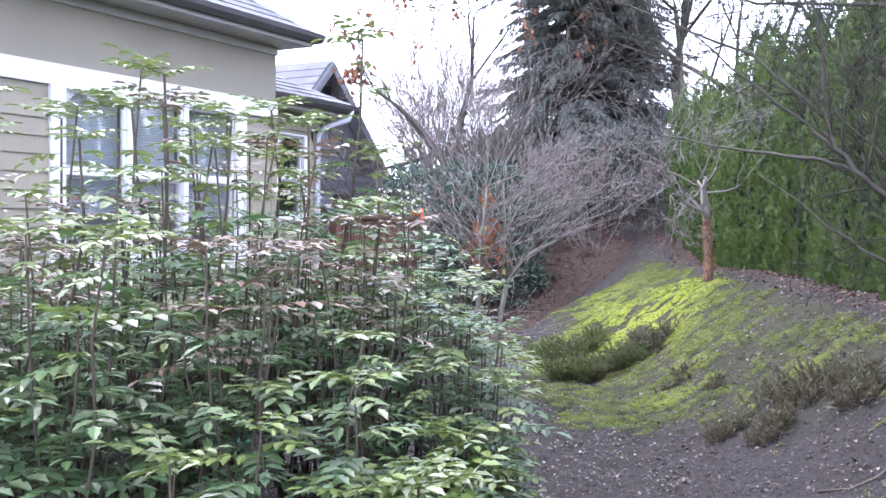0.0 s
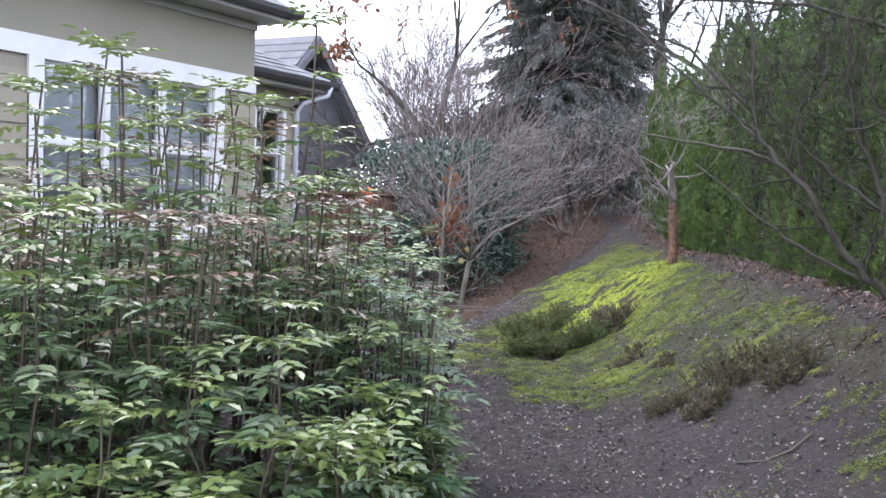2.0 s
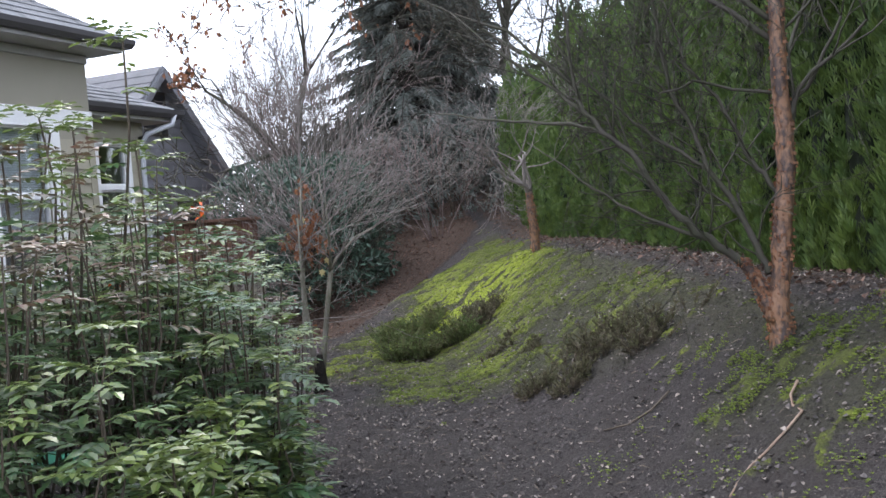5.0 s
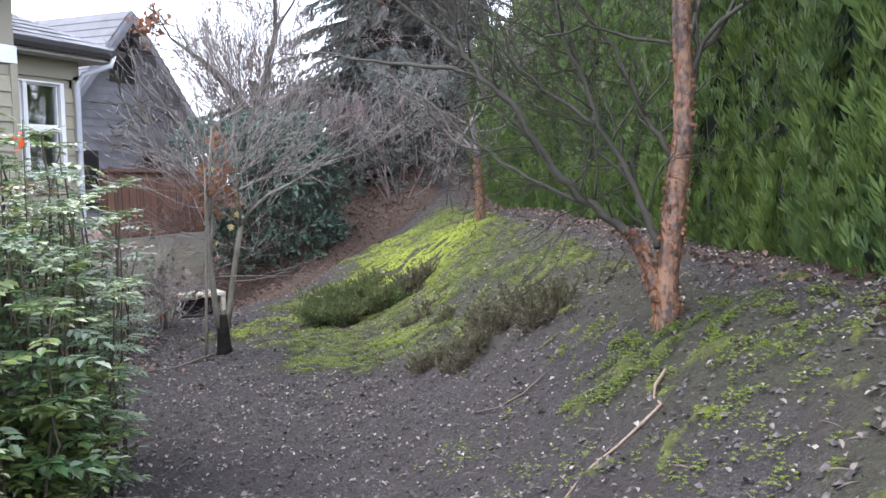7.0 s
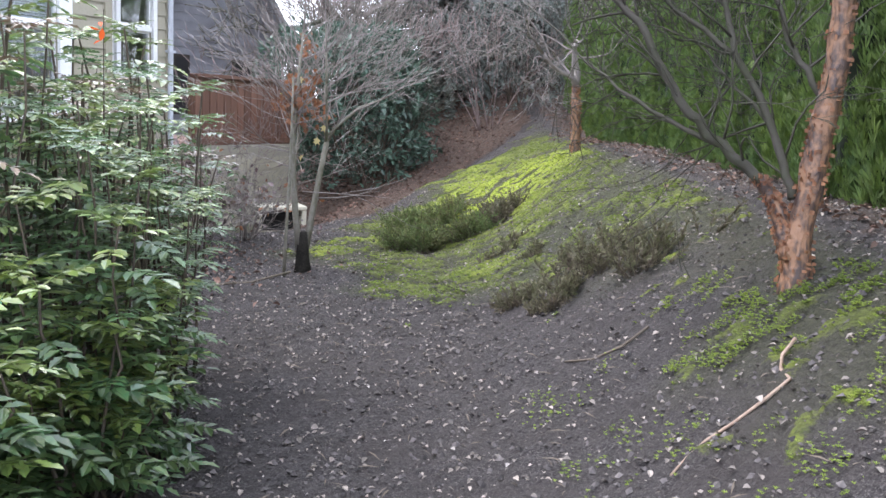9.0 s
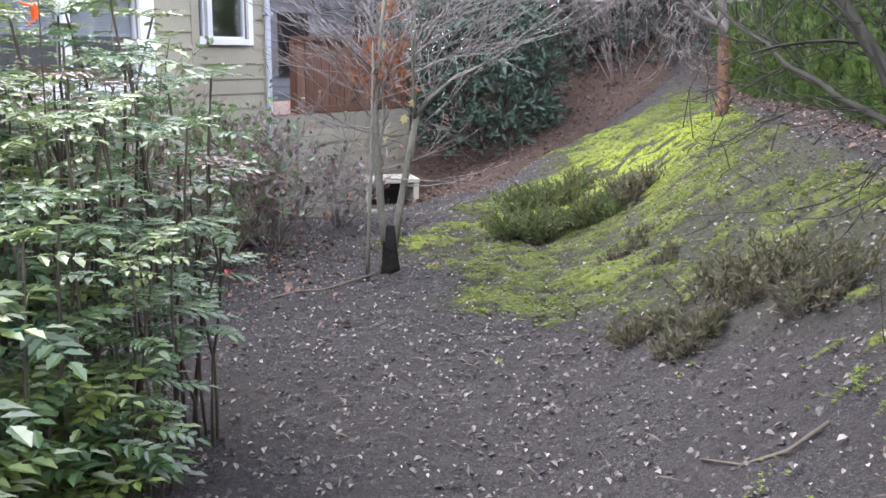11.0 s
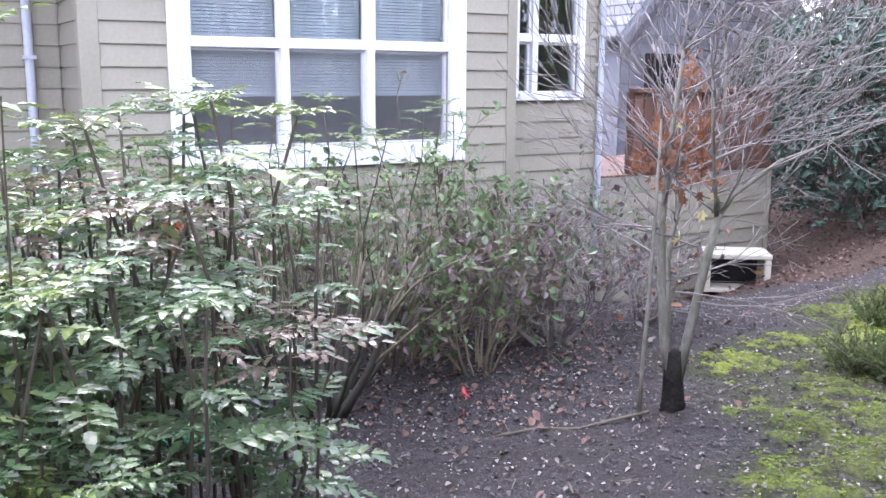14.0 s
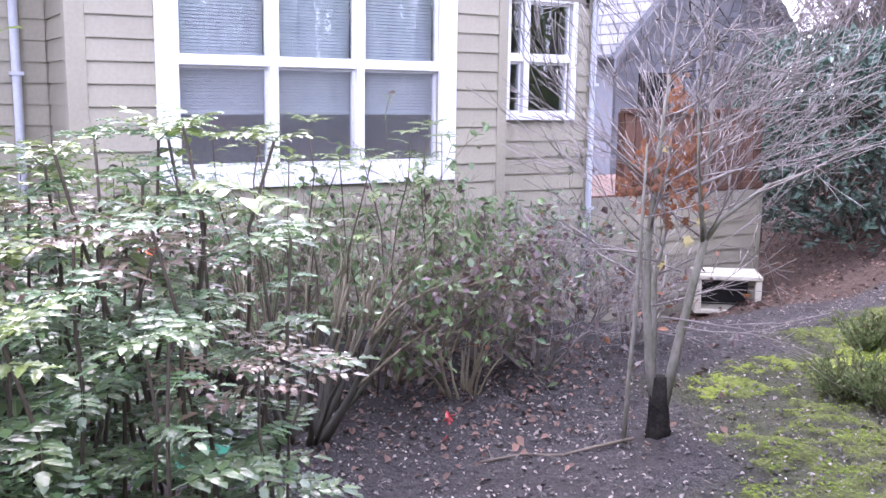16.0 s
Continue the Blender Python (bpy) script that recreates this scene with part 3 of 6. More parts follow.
def window(name, x, y0, y1, z0, z1, cuts, rail_z, trim, label, blind_to):
    """A window in a wall that faces +x: outer casing, sashes with rails, panes and blinds."""
    w = tagged(new(name), label, "window", kind="structure")
    t = trim
    for nm, b in (("casing_left", (x, x + 0.045, y0 - t, y0, z0 - t, z1 + 0.025)), ("casing_right", (x, x + 0.045, y1, y1 + t, z0 - t, z1 + 0.025)),
                  ("sill", (x, x + 0.06, y0, y1, z0 - t, z0)), ("head", (x, x + 0.045, y0, y1, z1, z1 + 0.025))):
        part(nm, boxgeo(*b), M_TRIM, w, bevel=0.004)
    cols = len(cuts) - 1
    for i in range(cols):
        a, b = (y0 + (y1 - y0) * c for c in cuts[i:i + 2])
        if i:
            part("mullion", boxgeo(x - 0.05, x + 0.03, a - 0.035, a + 0.035, z0, z1), M_TRIM, w, bevel=0.003)
        l, r = a + (0.035 if i else 0.0), b - (0.035 if i < cols - 1 else 0.0)
        part("meeting_rail", boxgeo(x - 0.04, x + 0.015, l, r, rail_z - 0.03, rail_z + 0.03), M_TRIM, w, bevel=0.003)
        for nm, c, d, off in (("upper_sash", rail_z + 0.03, z1, 0.0), ("lower_sash", z0, rail_z - 0.03, -0.02)):
            sash = Geo()
            k = 0.024
            sash.box(x - 0.05 + off, x - 0.005 + off, l, l + k, c, d)
            sash.box(x - 0.05 + off, x - 0.005 + off, r - k, r, c, d)
            sash.box(x - 0.05 + off, x - 0.005 + off, l + k, r - k, c, c + k)
            sash.box(x - 0.05 + off, x - 0.005 + off, l + k, r - k, d - k, d)
            s = part(nm, sash, M_TRIM, w)
            p = part("pane", boxgeo(x - 0.032 + off, x - 0.026 + off, l + k - 0.004, r - k + 0.004, c + k - 0.004, d - k + 0.004), M_GLASS, s)
            p.visible_shadow = False
            if nm == "lower_sash" and blind_to:
                part("insect_screen", boxgeo(x - 0.021, x - 0.019, l + 0.004, r - 0.004, c + 0.004, d - 0.004), M_SCREEN, w, "grey mesh insect screen")
        if blind_to:
            bl = thing("window_blind", (0, 0, 0), "white horizontal slat blind, partly lowered behind glass", "blind", "blinds of the triple window")
            slats = Geo()
            z = z1 - 0.03
            while z > blind_to:
                slats.add([(x - 0.11, l + 0.01, z - 0.012), (x - 0.11, r - 0.01, z - 0.012), (x - 0.122, r - 0.01, z + 0.012), (x - 0.122, l + 0.01, z + 0.012),
                           (x - 0.112, l + 0.01, z - 0.013), (x - 0.112, r - 0.01, z - 0.013), (x - 0.124, r - 0.01, z + 0.011), (x - 0.124, l + 0.01, z + 0.011)],
                          [(0, 1, 2, 3), (7, 6, 5, 4), (0, 4, 5, 1), (3, 2, 6, 7)])
                z -= 0.027
            tagged(part("slats", slats, M_BLIND, bl), kind="stuff")
            part("bottom_bar", boxgeo(x - 0.135, x - 0.105, l + 0.01, r - 0.01, z - 0.005, z + 0.015), M_BLIND, bl)
            part("head_rail", boxgeo(x - 0.14, x - 0.10, l + 0.01, r - 0.01, z1 - 0.025, z1 - 0.002), M_BLIND, bl)
    return w


window("window_1", 0.0, -0.02, 2.30, 1.20, 2.81, (0, 1 / 3, 2 / 3, 1), 2.03, 0.17, "white-framed triple window with six panes", 1.62)
window("window_2", W2X, 3.40, 4.16, 1.62, 2.72, (0, 0.27, 1), 2.16, 0.07, "small white-framed window with dark panes", 0)
window("window_3", -0.9, -3.6, -1.75, 1.20, 2.70, (0, 0.5, 1), 2.0, 0.17, "white-framed window in the recessed wall", 1.6)


def hip_roof(name, corner, far_y, eave_z, depth, rise, label, over, courses, back_x):
    """A roof plane towards +x and a hip plane towards +y that meet at the corner, laid with shingles, with fascia, gutter and soffit."""
    cx, cy = corner
    roof = tagged(new(name), label, "roof", kind="structure")
    slope = rise / depth
    sl = math.hypot(depth, rise)
    nrm = np.array((rise, 0, depth)) / sl
    # front plane body
    body = Geo()
    body.add([(cx, far_y, eave_z), (cx, cy, eave_z), (cx - depth, cy - depth, eave_z + rise), (cx - depth, far_y, eave_z + rise),
              (cx - depth * 2, cy, eave_z), (cx - depth * 2, far_y, eave_z)],
             [(0, 1, 2, 3), (1, 4, 2), (3, 2, 4, 5)])
    part("deck", body, M_GUTTER, roof)
    rng = random.Random(9)
    big = Geo()
    for c in range(courses):
        f0, f1 = c / courses, (c + 1) / courses + 0.012
        # front plane course
        x0, z0, x1, z1 = cx - depth * f0, eave_z + rise * f0, cx - depth * f1, eave_z + rise * f1
        y = far_y - rng.random() * 0.3
        end = cy - depth * f0
        while y < end - 0.02:
            y2 = min(y + 0.30, end)
            lift = 0.018 + rng.random() * 0.006
            yt = min(y2, cy - depth * min(f1, 1))
            o = nrm * lift
            o2 = nrm * 0.006
            big.add([np.array((x0, y, z0)) + o, np.array((x0, y2 - 0.006, z0)) + o, np.array((x1, max(yt - 0.006, y), z1)) + o2, np.array((x1, y, z1)) + o2,
                     (x0, y, z0), (x0, y2 - 0.006, z0)], [(0, 1, 2, 3), (4, 5, 1, 0)])
            y = y2
        # hip plane course
        n2 = np.array((0, rise, depth)) / sl
        yy0, yy1 = cy - depth * f0, cy - depth * f1
        x = cx - depth * f0
        xe = cx - depth * 2 + depth * f0
        while x > xe + 0.02:
            xb = max(x - 0.30, xe)
            o = n2 * (0.018 + rng.random() * 0.006)
            o2 = n2 * 0.006
            xt = min(x, cx - depth * min(f1, 1))
            big.add([np.array((x, yy0, z0)) + o, np.array((xb + 0.006, yy0, z0)) + o, np.array((min(xb + 0.006, xt), yy1, z1)) + o2, np.array((xt, yy1, z1)) + o2,
                     (x, yy0, z0), (xb + 0.006, yy0, z0)], [(3, 2, 1, 0), (0, 1, 5, 4)])
            x = xb
    m = bpy.data.materials.get("shingle_field") or material("shingle_field", (0.21, 0.215, 0.23), 0.9, (0.14, 0.145, 0.15), 3, 160, 0.4, island=0.25)
    tagged(part("shingles", big, m, roof, "grey asphalt shingles"), kind="stuff")
    cap = Geo()
    for c in range(courses):
        f0, f1 = c / courses, (c + 1.25) / courses
        p0 = np.array((cx - depth * f0, cy - depth * f0, eave_z + rise * f0 + 0.03))
        p1 = np.array((cx - depth * f1, cy - depth * f1, eave_z + rise * f1 + 0.018))
        a, b = np.array((0.05, -0.09, -0.035)), np.array((-0.09, 0.05, -0.035))
        cap.add([p0, p0 + a, p1 + a, p1, p0 + b, p1 + b], [(0, 1, 2, 3), (4, 0, 3, 5)])
    tagged(part("ridge_caps", cap, m, roof), kind="stuff")
    part("fascia", boxgeo(cx - 0.035, cx - 0.01, far_y, cy - 0.01, eave_z - 0.16, eave_z - 0.005), M_SOFFIT, roof)
    part("fascia", boxgeo(back_x, cx - 0.036, cy - 0.035, cy - 0.01, eave_z - 0.16, eave_z - 0.005), M_SOFFIT, roof)
    part("soffit", boxgeo(cx - over - 0.03, cx - 0.036, far_y, cy - 0.036, eave_z - 0.16, eave_z - 0.145), M_SOFFIT, roof, "pale painted soffit")
    part("soffit", boxgeo(back_x, cx - over - 0.031, cy - over - 0.02, cy - 0.036, eave_z - 0.16, eave_z - 0.145), M_SOFFIT, roof, "pale painted soffit")
    gut = Geo()
    prof = [(0.0, 0.0), (0.075, 0.0), (0.105, 0.05), (0.115, 0.105), (0.105, 0.108), (0.095, 0.05), (0.068, 0.012), (0.008, 0.012), (0.004, 0.105), (0.0, 0.105)]
    n = len(prof)
    v = [(cx - 0.008 + p, far_y, eave_z - 0.115 + q) for p, q in prof] + [(cx - 0.008 + p, cy + p, eave_z - 0.115 + q) for p, q in prof] + \
        [(back_x, cy + p, eave_z - 0.115 + q) for p, q in prof]
    f = [(s * n + i, s * n + (i + 1) % n, (s + 1) * n + (i + 1) % n, (s + 1) * n + i) for s in (0, 1) for i in range(n)]
    gut.add(v, f)
    part("gutter", gut, M_GUTTER, roof, "dark metal gutter")
    return roof


hip_roof("roof_main", (0.44, 3.20), -8.3, 3.86, 4.2, 2.75, "grey shingled hip roof with dark gutter", 0.44, 26, -6.1)
hip_roof("roof_wing", (-0.18, 4.85), 2.0, 3.20, 3.2, 1.55, "lower grey shingled hip roof with dark gutter", 0.32, 20, -6.1)
# frieze moulding under the main eave
tagged(part("trim_frieze", boxgeo(0.0, 0.03, Y_L - 0.03, Y_R + 0.01, 3.60, 3.695), M_SOFFIT, bevel=0.004), "pale frieze board under the eave", "trim", kind="structure")


def downspout(pts, label):
    d = thing("downspout", (0, 0, 0), label, "downspout")
    g = Geo()
    g.tube(pts, [0.036] * len(pts), 8)
    part("pipe", g, M_SPOUT, d, smooth=True)
    for z in (0.6, 1.9):
        x, y = pts[-1][0], pts[-1][1]
        part("strap", boxgeo(x - 0.045, x + 0.041, y - 0.05, y + 0.05, z, z + 0.03), M_SPOUT, d)
    return d


downspout([(-0.40, -1.06, 3.78), (-0.42, -1.06, 3.68), (-0.75, -1.06, 3.45), (-0.84, -1.06, 3.30), (-0.84, -1.06, 1.5), (-0.84, -1.06, -0.2)], "pale blue-grey downspout in the wall's inner corner")
downspout([(-0.12, 4.78, 3.13), (-0.14, 4.74, 3.0), (-0.38, 4.50, 2.88), (-0.44, 4.44, 2.75), (-0.44, 4.44, 1.0), (-0.44, 4.44, -0.62)], "pale grey downspout at the corner of the lower wing")


# ---- neighbouring grey house ----
def grey_house():
    h = thing("neighbour_house", (-6.9, 12.8, 0), "weathered grey shingled house with a steep gable", "house")
    half, rise, eave = 2.5, 2.6, 2.85
    g = Geo()
    g.add([(0, -half, -1), (0, half, -1), (0, half, eave), (0, 0, eave + rise), (0, -half, eave),
           (-7, -half, -1), (-7, half, -1), (-7, half, eave), (-7, 0, eave + rise), (-7, -half, eave)],
          [(0, 1, 2, 3, 4), (9, 8, 7, 6, 5), (0, 4, 9, 5), (2, 1, 6, 7)])
    wall = part("wall", g, M_GREYWOOD, h)
    z = -0.6
    while z < eave + rise - 0.15:
        hw = half if z < eave else half - (z - eave) * half / rise
        g2 = Geo()
        g2.add([(0.028, -hw, z), (0.028, hw, z), (0.008, hw - 0.04, z + 0.2), (0.008, -hw + 0.04, z + 0.2), (0, -hw, z), (0, hw, z)], [(0, 1, 2, 3), (4, 5, 1, 0)])
        part("board", g2, M_GREYWOOD, wall)
        z += 0.19
    for side in (-1, 1):
        r = Geo()
        ov = 0.35
        e = np.array((0, side * (half + ov), eave - ov * rise / half))
        t = np.array((0, 0, eave + rise))
        th = np.array((0, side * 0.06, 0.07))
        pts = []
        for x in (0.4, -7.3):
            for p in (e, t, t + th * (0, 0, 1.4), e + th):
                pts.append(p + (x, 0, 0))
        r.add(pts, [(0, 1, 2, 3), (7, 6, 5, 4), (0, 4, 5, 1), (2, 6, 7, 3), (0, 3, 7, 4), (1, 5, 6, 2)])
        roof = part("roof", r, material("neighbour_roof", (0.33, 0.34, 0.37), 0.85, (0.25, 0.26, 0.28), 2, 30, 0.3), h, "pale grey weathered roof")
        for k in range(14):
            f0, f1 = k / 14, (k + 1) / 14
            c = Geo()
            a = e + (t - e) * f0 + th * 1.25
            b = e + (t - e) * f1 + th * 1.02
            c.add([a + (0.4, 0, 0), a + (-7.3, 0, 0), b + (-7.3, 0, 0), b + (0.4, 0, 0), a + (0.4, 0, -0.05), a + (-7.3, 0, -0.05)], [(0, 1, 2, 3), (4, 5, 1, 0)])
            part("shingle_course", c, M_SHINGLE, roof)
        bb = Geo()
        q = np.array((0, 0, -0.2))
        bb.add([e + (0.4, 0, 0), t + (0.4, 0, 0), t + q + (0.4, 0, 0), e + q + (0.4, 0, 0), e + (0.44, 0, 0), t + (0.44, 0, 0), t + q + (0.44, 0, 0), e + q + (0.44, 0, 0)],
               [(4, 5, 6, 7), (0, 3, 2, 1), (0, 4, 7, 3), (0, 1, 5, 4), (3, 7, 6, 2)])
        part("bargeboard", bb, M_GREYWOOD, roof)
    for nm, y, z0, w, hh in (("gable_window", 0.0, 3.95, 0.7, 0.95), ("window", -1.4, 1.0, 0.8, 1.2), ("window", 1.0, 1.3, 0.7, 0.9)):
        w0 = part(nm, boxgeo(0.0, 0.05, y - w / 2 - 0.07, y + w / 2 + 0.07, z0 - 0.07, z0 + hh + 0.07), M_FIRTRUNK, h)
        part("pane", boxgeo(0.05, 0.056, y - w / 2, y - 0.02, z0, z0 + hh), M_BLACK, w0)
        part("pane", boxgeo(0.05, 0.056, y + 0.02, y + w / 2, z0, z0 + hh), M_BLACK, w0)
    part("skylight", boxgeo(-3.0, -1.9, -1.75, -1.25, 3.9, 4.0), M_TRIM, h)
    part("chimney", boxgeo(-4.6, -4.1, -0.3, 0.3, 5.0, 6.5), M_REDWOOD, h, "small brick-red chimney")
    return h


grey_house()

# cream box on the ground beside the deck
crate = thing("storage_crate", (0.15, 5.96, ground_z(0.15, 5.96) - 0.01), "cream weathered plastic crate on its side, open front", "crate", rz=radians(-38))
cg = Geo()
cg.box(-0.24, 0.24, -0.36, 0.36, 0.38, 0.44)
part("top", cg, M_CREAM, crate, bevel=0.012)
for y in (-0.355, 0.285):
    part("side", boxgeo(-0.23, 0.23, y, y + 0.07, 0.0, 0.378), M_CREAM, crate, bevel=0.01)
part("base", boxgeo(-0.22, 0.22, -0.284, 0.284, 0.0, 0.045), M_CREAM, crate, bevel=0.008)
part("back", boxgeo(-0.22, -0.18, -0.284, 0.284, 0.046, 0.377), M_BLACK, crate)
for y in (-0.1, 0.1):
    part("bar", boxgeo(0.15, 0.165, -0.284, 0.284, 0.2 + y, 0.212 + y), M_BLACK, crate)


# ---- plant helpers ----
def leaf_template(L=1.0, w=0.26, fold=0.12, droop=0.12):
    v = [(0, 0, 0), (-w * 0.8, 0.3 * L, fold * w), (-w, 0.62 * L, fold * w - droop * 0.3), (0, L, -droop), (w, 0.62 * L, fold * w - droop * 0.3), (w * 0.8, 0.3 * L, fold * w)]
    return v, [(0, 3, 2, 1), (0, 5, 4, 3)]


def holly_leaf(L=1.0, w=0.25):
    """A spiny-edged leaflet with a raised midrib that bends down at its tip."""
    rib = [(0, 0, 0), (0, 0.35, 0.03), (0, 0.70, 0.0), (0, 1, -0.10)]
    side = [(0.70, 0.16, 0.03), (1.12, 0.32, 0.09), (0.74, 0.40, 0.02), (1.02, 0.60, 0.07), (0.55, 0.68, -0.01), (0.62, 0.84, 0.02)]
    v = rib + [(-w * a, b, c) for a, b, c in side] + [(w * a, b, c) for a, b, c in side]
    left = [(0, 1, 6, 4), (4, 6, 5), (1, 2, 8, 6), (6, 8, 7), (2, 3, 9, 8)]
    right = [tuple(i if i < 4 else i + 6 for i in f)[::-1] for f in left]
    return v, left + right


def plain_holly_leaf(w=0.25):
    """A lighter leaflet for the mass of the bed."""
    v = [(0, 0, 0), (-w, 0.30, 0.06), (-w * 0.72, 0.42, 0.02), (-w * 0.95, 0.60, 0.05), (0, 1, -0.10), (w * 0.95, 0.60, 0.05), (w * 0.72, 0.42, 0.02), (w, 0.30, 0.06)]
    return v, [(0, 2, 1), (0, 4, 3, 2), (0, 7, 6), (0, 6, 5, 4)]


def compound_leaf(pairs=5, length=1.0, leaflet=holly_leaf):
    """A pinnate leaf along +y that arches down at its tip."""
    g = Geo()
    lv, lf = leaflet()
    rng = random.Random(pairs)
    mats = []
    for i in range(pairs):
        f = 0.22 + 0.72 * i / pairs
        p = (0, f * length, 0.10 * math.sin(f * 2.6) - 0.10 * f * f)
        for s in (-1, 1):
            d = (s * math.cos(radians(30)), math.sin(radians(30)), -0.10 + rng.uniform(-0.12, 0.12))
            mats.append(along(p, d, 0.35 * length * (1 - 0.25 * abs(f - 0.5)), rng, 0.95))
    mats.append(along((0, 0.93 * length, 0.0), (0, 1, -0.25), 0.35 * length, rng, 1))
    g.scatter(lv, lf, mats)
    pts = [(0, f * length, 0.10 * math.sin(f * 2.6) - 0.10 * f * f) for f in (0, 0.33, 0.66, 0.95)]
    g.tube(pts, [0.012, 0.01, 0.008, 0.004], 3)
    return np.concatenate(g.v), g.f


def grow(geo, p, d, length, radius, depth, rng, fork=(2, 3), spread=0.5, shrink=0.72, up=0.1, segs=4, sides=5, tips=None, wiggle=0.12, min_r=0.0015, keep=None):
    """A limb that tapers, bends and forks; it ends where keep(place) is false."""
    p = np.asarray(p, float)
    d = np.asarray(d, float)
    d /= np.linalg.norm(d)
    pts, rad = [p], [radius]
    dirs = [d]
    for i in range(segs):
        d = d + np.array([rng.gauss(0, wiggle) for _ in range(3)]) + (0, 0, up / segs)
        d /= np.linalg.norm(d)
        p = p + d * length / segs
        if keep and not keep(p):
            depth = 0
            break
        pts.append(p)
        rad.append(max(min_r, radius * (1 - 0.45 * (i + 1) / segs)))
        dirs.append(d)
    if len(pts) < 2:
        return
    segs = len(pts) - 1
    geo.tube(pts, rad, sides if radius > 0.008 else 3)
    if tips is not None and depth <= 1:
        tips.extend(zip(pts[1:], dirs[1:]))
    if depth <= 0:
        return
    n = rng.randint(*fork)
    for k in range(n):
        i = rng.randint(max(1, segs - 2), segs) if k else segs
        nd = dirs[i] + np.array([rng.gauss(0, spread) for _ in range(3)])
        grow(geo, pts[i], nd, length * shrink * rng.uniform(0.75, 1.2), rad[i] * (0.82 if k == 0 else 0.62), depth - 1, rng, fork, spread, shrink, up, max(2, segs - 1), sides, tips, wiggle, min_r, keep)


# ---- hedge of columnar conifers ----
def spray_template():
    g = Geo()
    rng = random.Random(2)
    for k in range(3):
        a = (k - 1) * 0.38
        L = 1.0 - 0.18 * abs(k - 1)
        d = np.array((math.sin(a), math.cos(a), rng.uniform(-0.08, 0.08)))
        x = np.array((d[1], -d[0], 0)) * 0.075
        b = np.array((0, 0.08, 0)) + d * 0.05
        g.add([b, b + d * L * 0.55 - x, b + d * L, b + d * L * 0.55 + x], [(0, 3, 2, 1)])
    return np.concatenate(g.v), g.f


SPRAY = spray_template()


def hedge_meshes(seed, height, radius):
    """A column built of upright pointed plumes; a near-black core puts shade into the hollows between them."""
    rng = random.Random(seed)
    mats = []

    def prof(z):
        return radius * min(1.0, 0.80 + z * 0.3) * (1 - max(0, (z / height - 0.5) / 0.5) ** 1.6 * 0.85)

    plumes = [(i * 2.4 + rng.uniform(-0.3, 0.3), height * 0.84 * (i / 24) ** 0.9 + rng.uniform(-0.1, 0.1), rng.uniform(0.55, 1.0), rng.uniform(0.125, 0.185)) for i in range(24)]
    plumes += [(i * 0.7, rng.uniform(-0.12, 0.02), rng.uniform(0.4, 0.7), rng.uniform(0.09, 0.13)) for i in range(9)]
    plumes += [(i * 1.6, height * 0.80, rng.uniform(0.5, 0.7), 0.10) for i in range(4)]
    for ang, z, L, w in plumes:
        o = np.array((math.cos(ang), math.sin(ang), 0))
        tg = np.array((-o[1], o[0], 0))
        lean = rng.uniform(-0.10, 0.10)
        push = rng.uniform(0.45, 1.15)
        for k in range(140):
            t = rng.random() ** 1.25
            zz = z + t * L
            ph = rng.uniform(-1.5, 1.5)
            wr = w * (1 - t) ** 0.6 * min(1.0, 0.55 + 2.2 * t) * rng.uniform(0.8, 1.08)
            p = o * (prof(max(0, zz)) * push + wr * math.cos(ph)) + tg * (wr * math.sin(ph) + lean * t) + np.array((0, 0, zz))
            d = o * (0.30 * math.cos(ph)) + tg * (0.45 * math.sin(ph)) + np.array((rng.gauss(0, 0.2), rng.gauss(0, 0.2), 1.0))
            mats.append(along(p, d, rng.uniform(0.05, 0.085), rng, 0.0))
    g = Geo()
    g.scatter(*SPRAY, mats)
    crown = g.mesh("crown", M_HEDGE)
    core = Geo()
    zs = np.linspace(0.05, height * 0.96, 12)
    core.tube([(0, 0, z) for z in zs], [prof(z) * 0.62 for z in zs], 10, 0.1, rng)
    inner = core.mesh("inner_growth", M_HEDGESHADE)
    return crown, inner


HEDGE = [hedge_meshes(20 + i, 2.45 + 0.12 * i, 0.225 + 0.02 * (i % 2)) for i in range(4)]
trunk_me = Geo().tube([(0, 0, -0.1), (0.01, 0, 0.5), (0, 0.01, 1.5)], [0.07, 0.06, 0.04], 7).mesh("trunk", M_FIRTRUNK)
rng = random.Random(31)
for i in range(-9, 27):
    s = i * 0.46 + rng.uniform(-0.04, 0.04)
    off = 0.32 + rng.uniform(-0.06, 0.06)
    x, y = HX + HDX * s + HDY * off, HY + HDY * s - HDX * off
    # Columns below i = 4 gain unseen height that blocks sky over the near soil.
    t = thing("arborvitae", (x, y, ground_z(x, y) - 0.03), "tall columnar green arborvitae in a dense hedge", "hedge tree", "hedge along the bank", rz=rng.uniform(0, 6.28), scale=rng.uniform(0.90, 1.10) * (1.16 - 0.010 * i + 0.05 * max(0, 4 - i) ** 0.8))
    c, n = HEDGE[i % 4]
    part("trunk", trunk_me, None, t)
    part("crown", c, None, t)
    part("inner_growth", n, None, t)


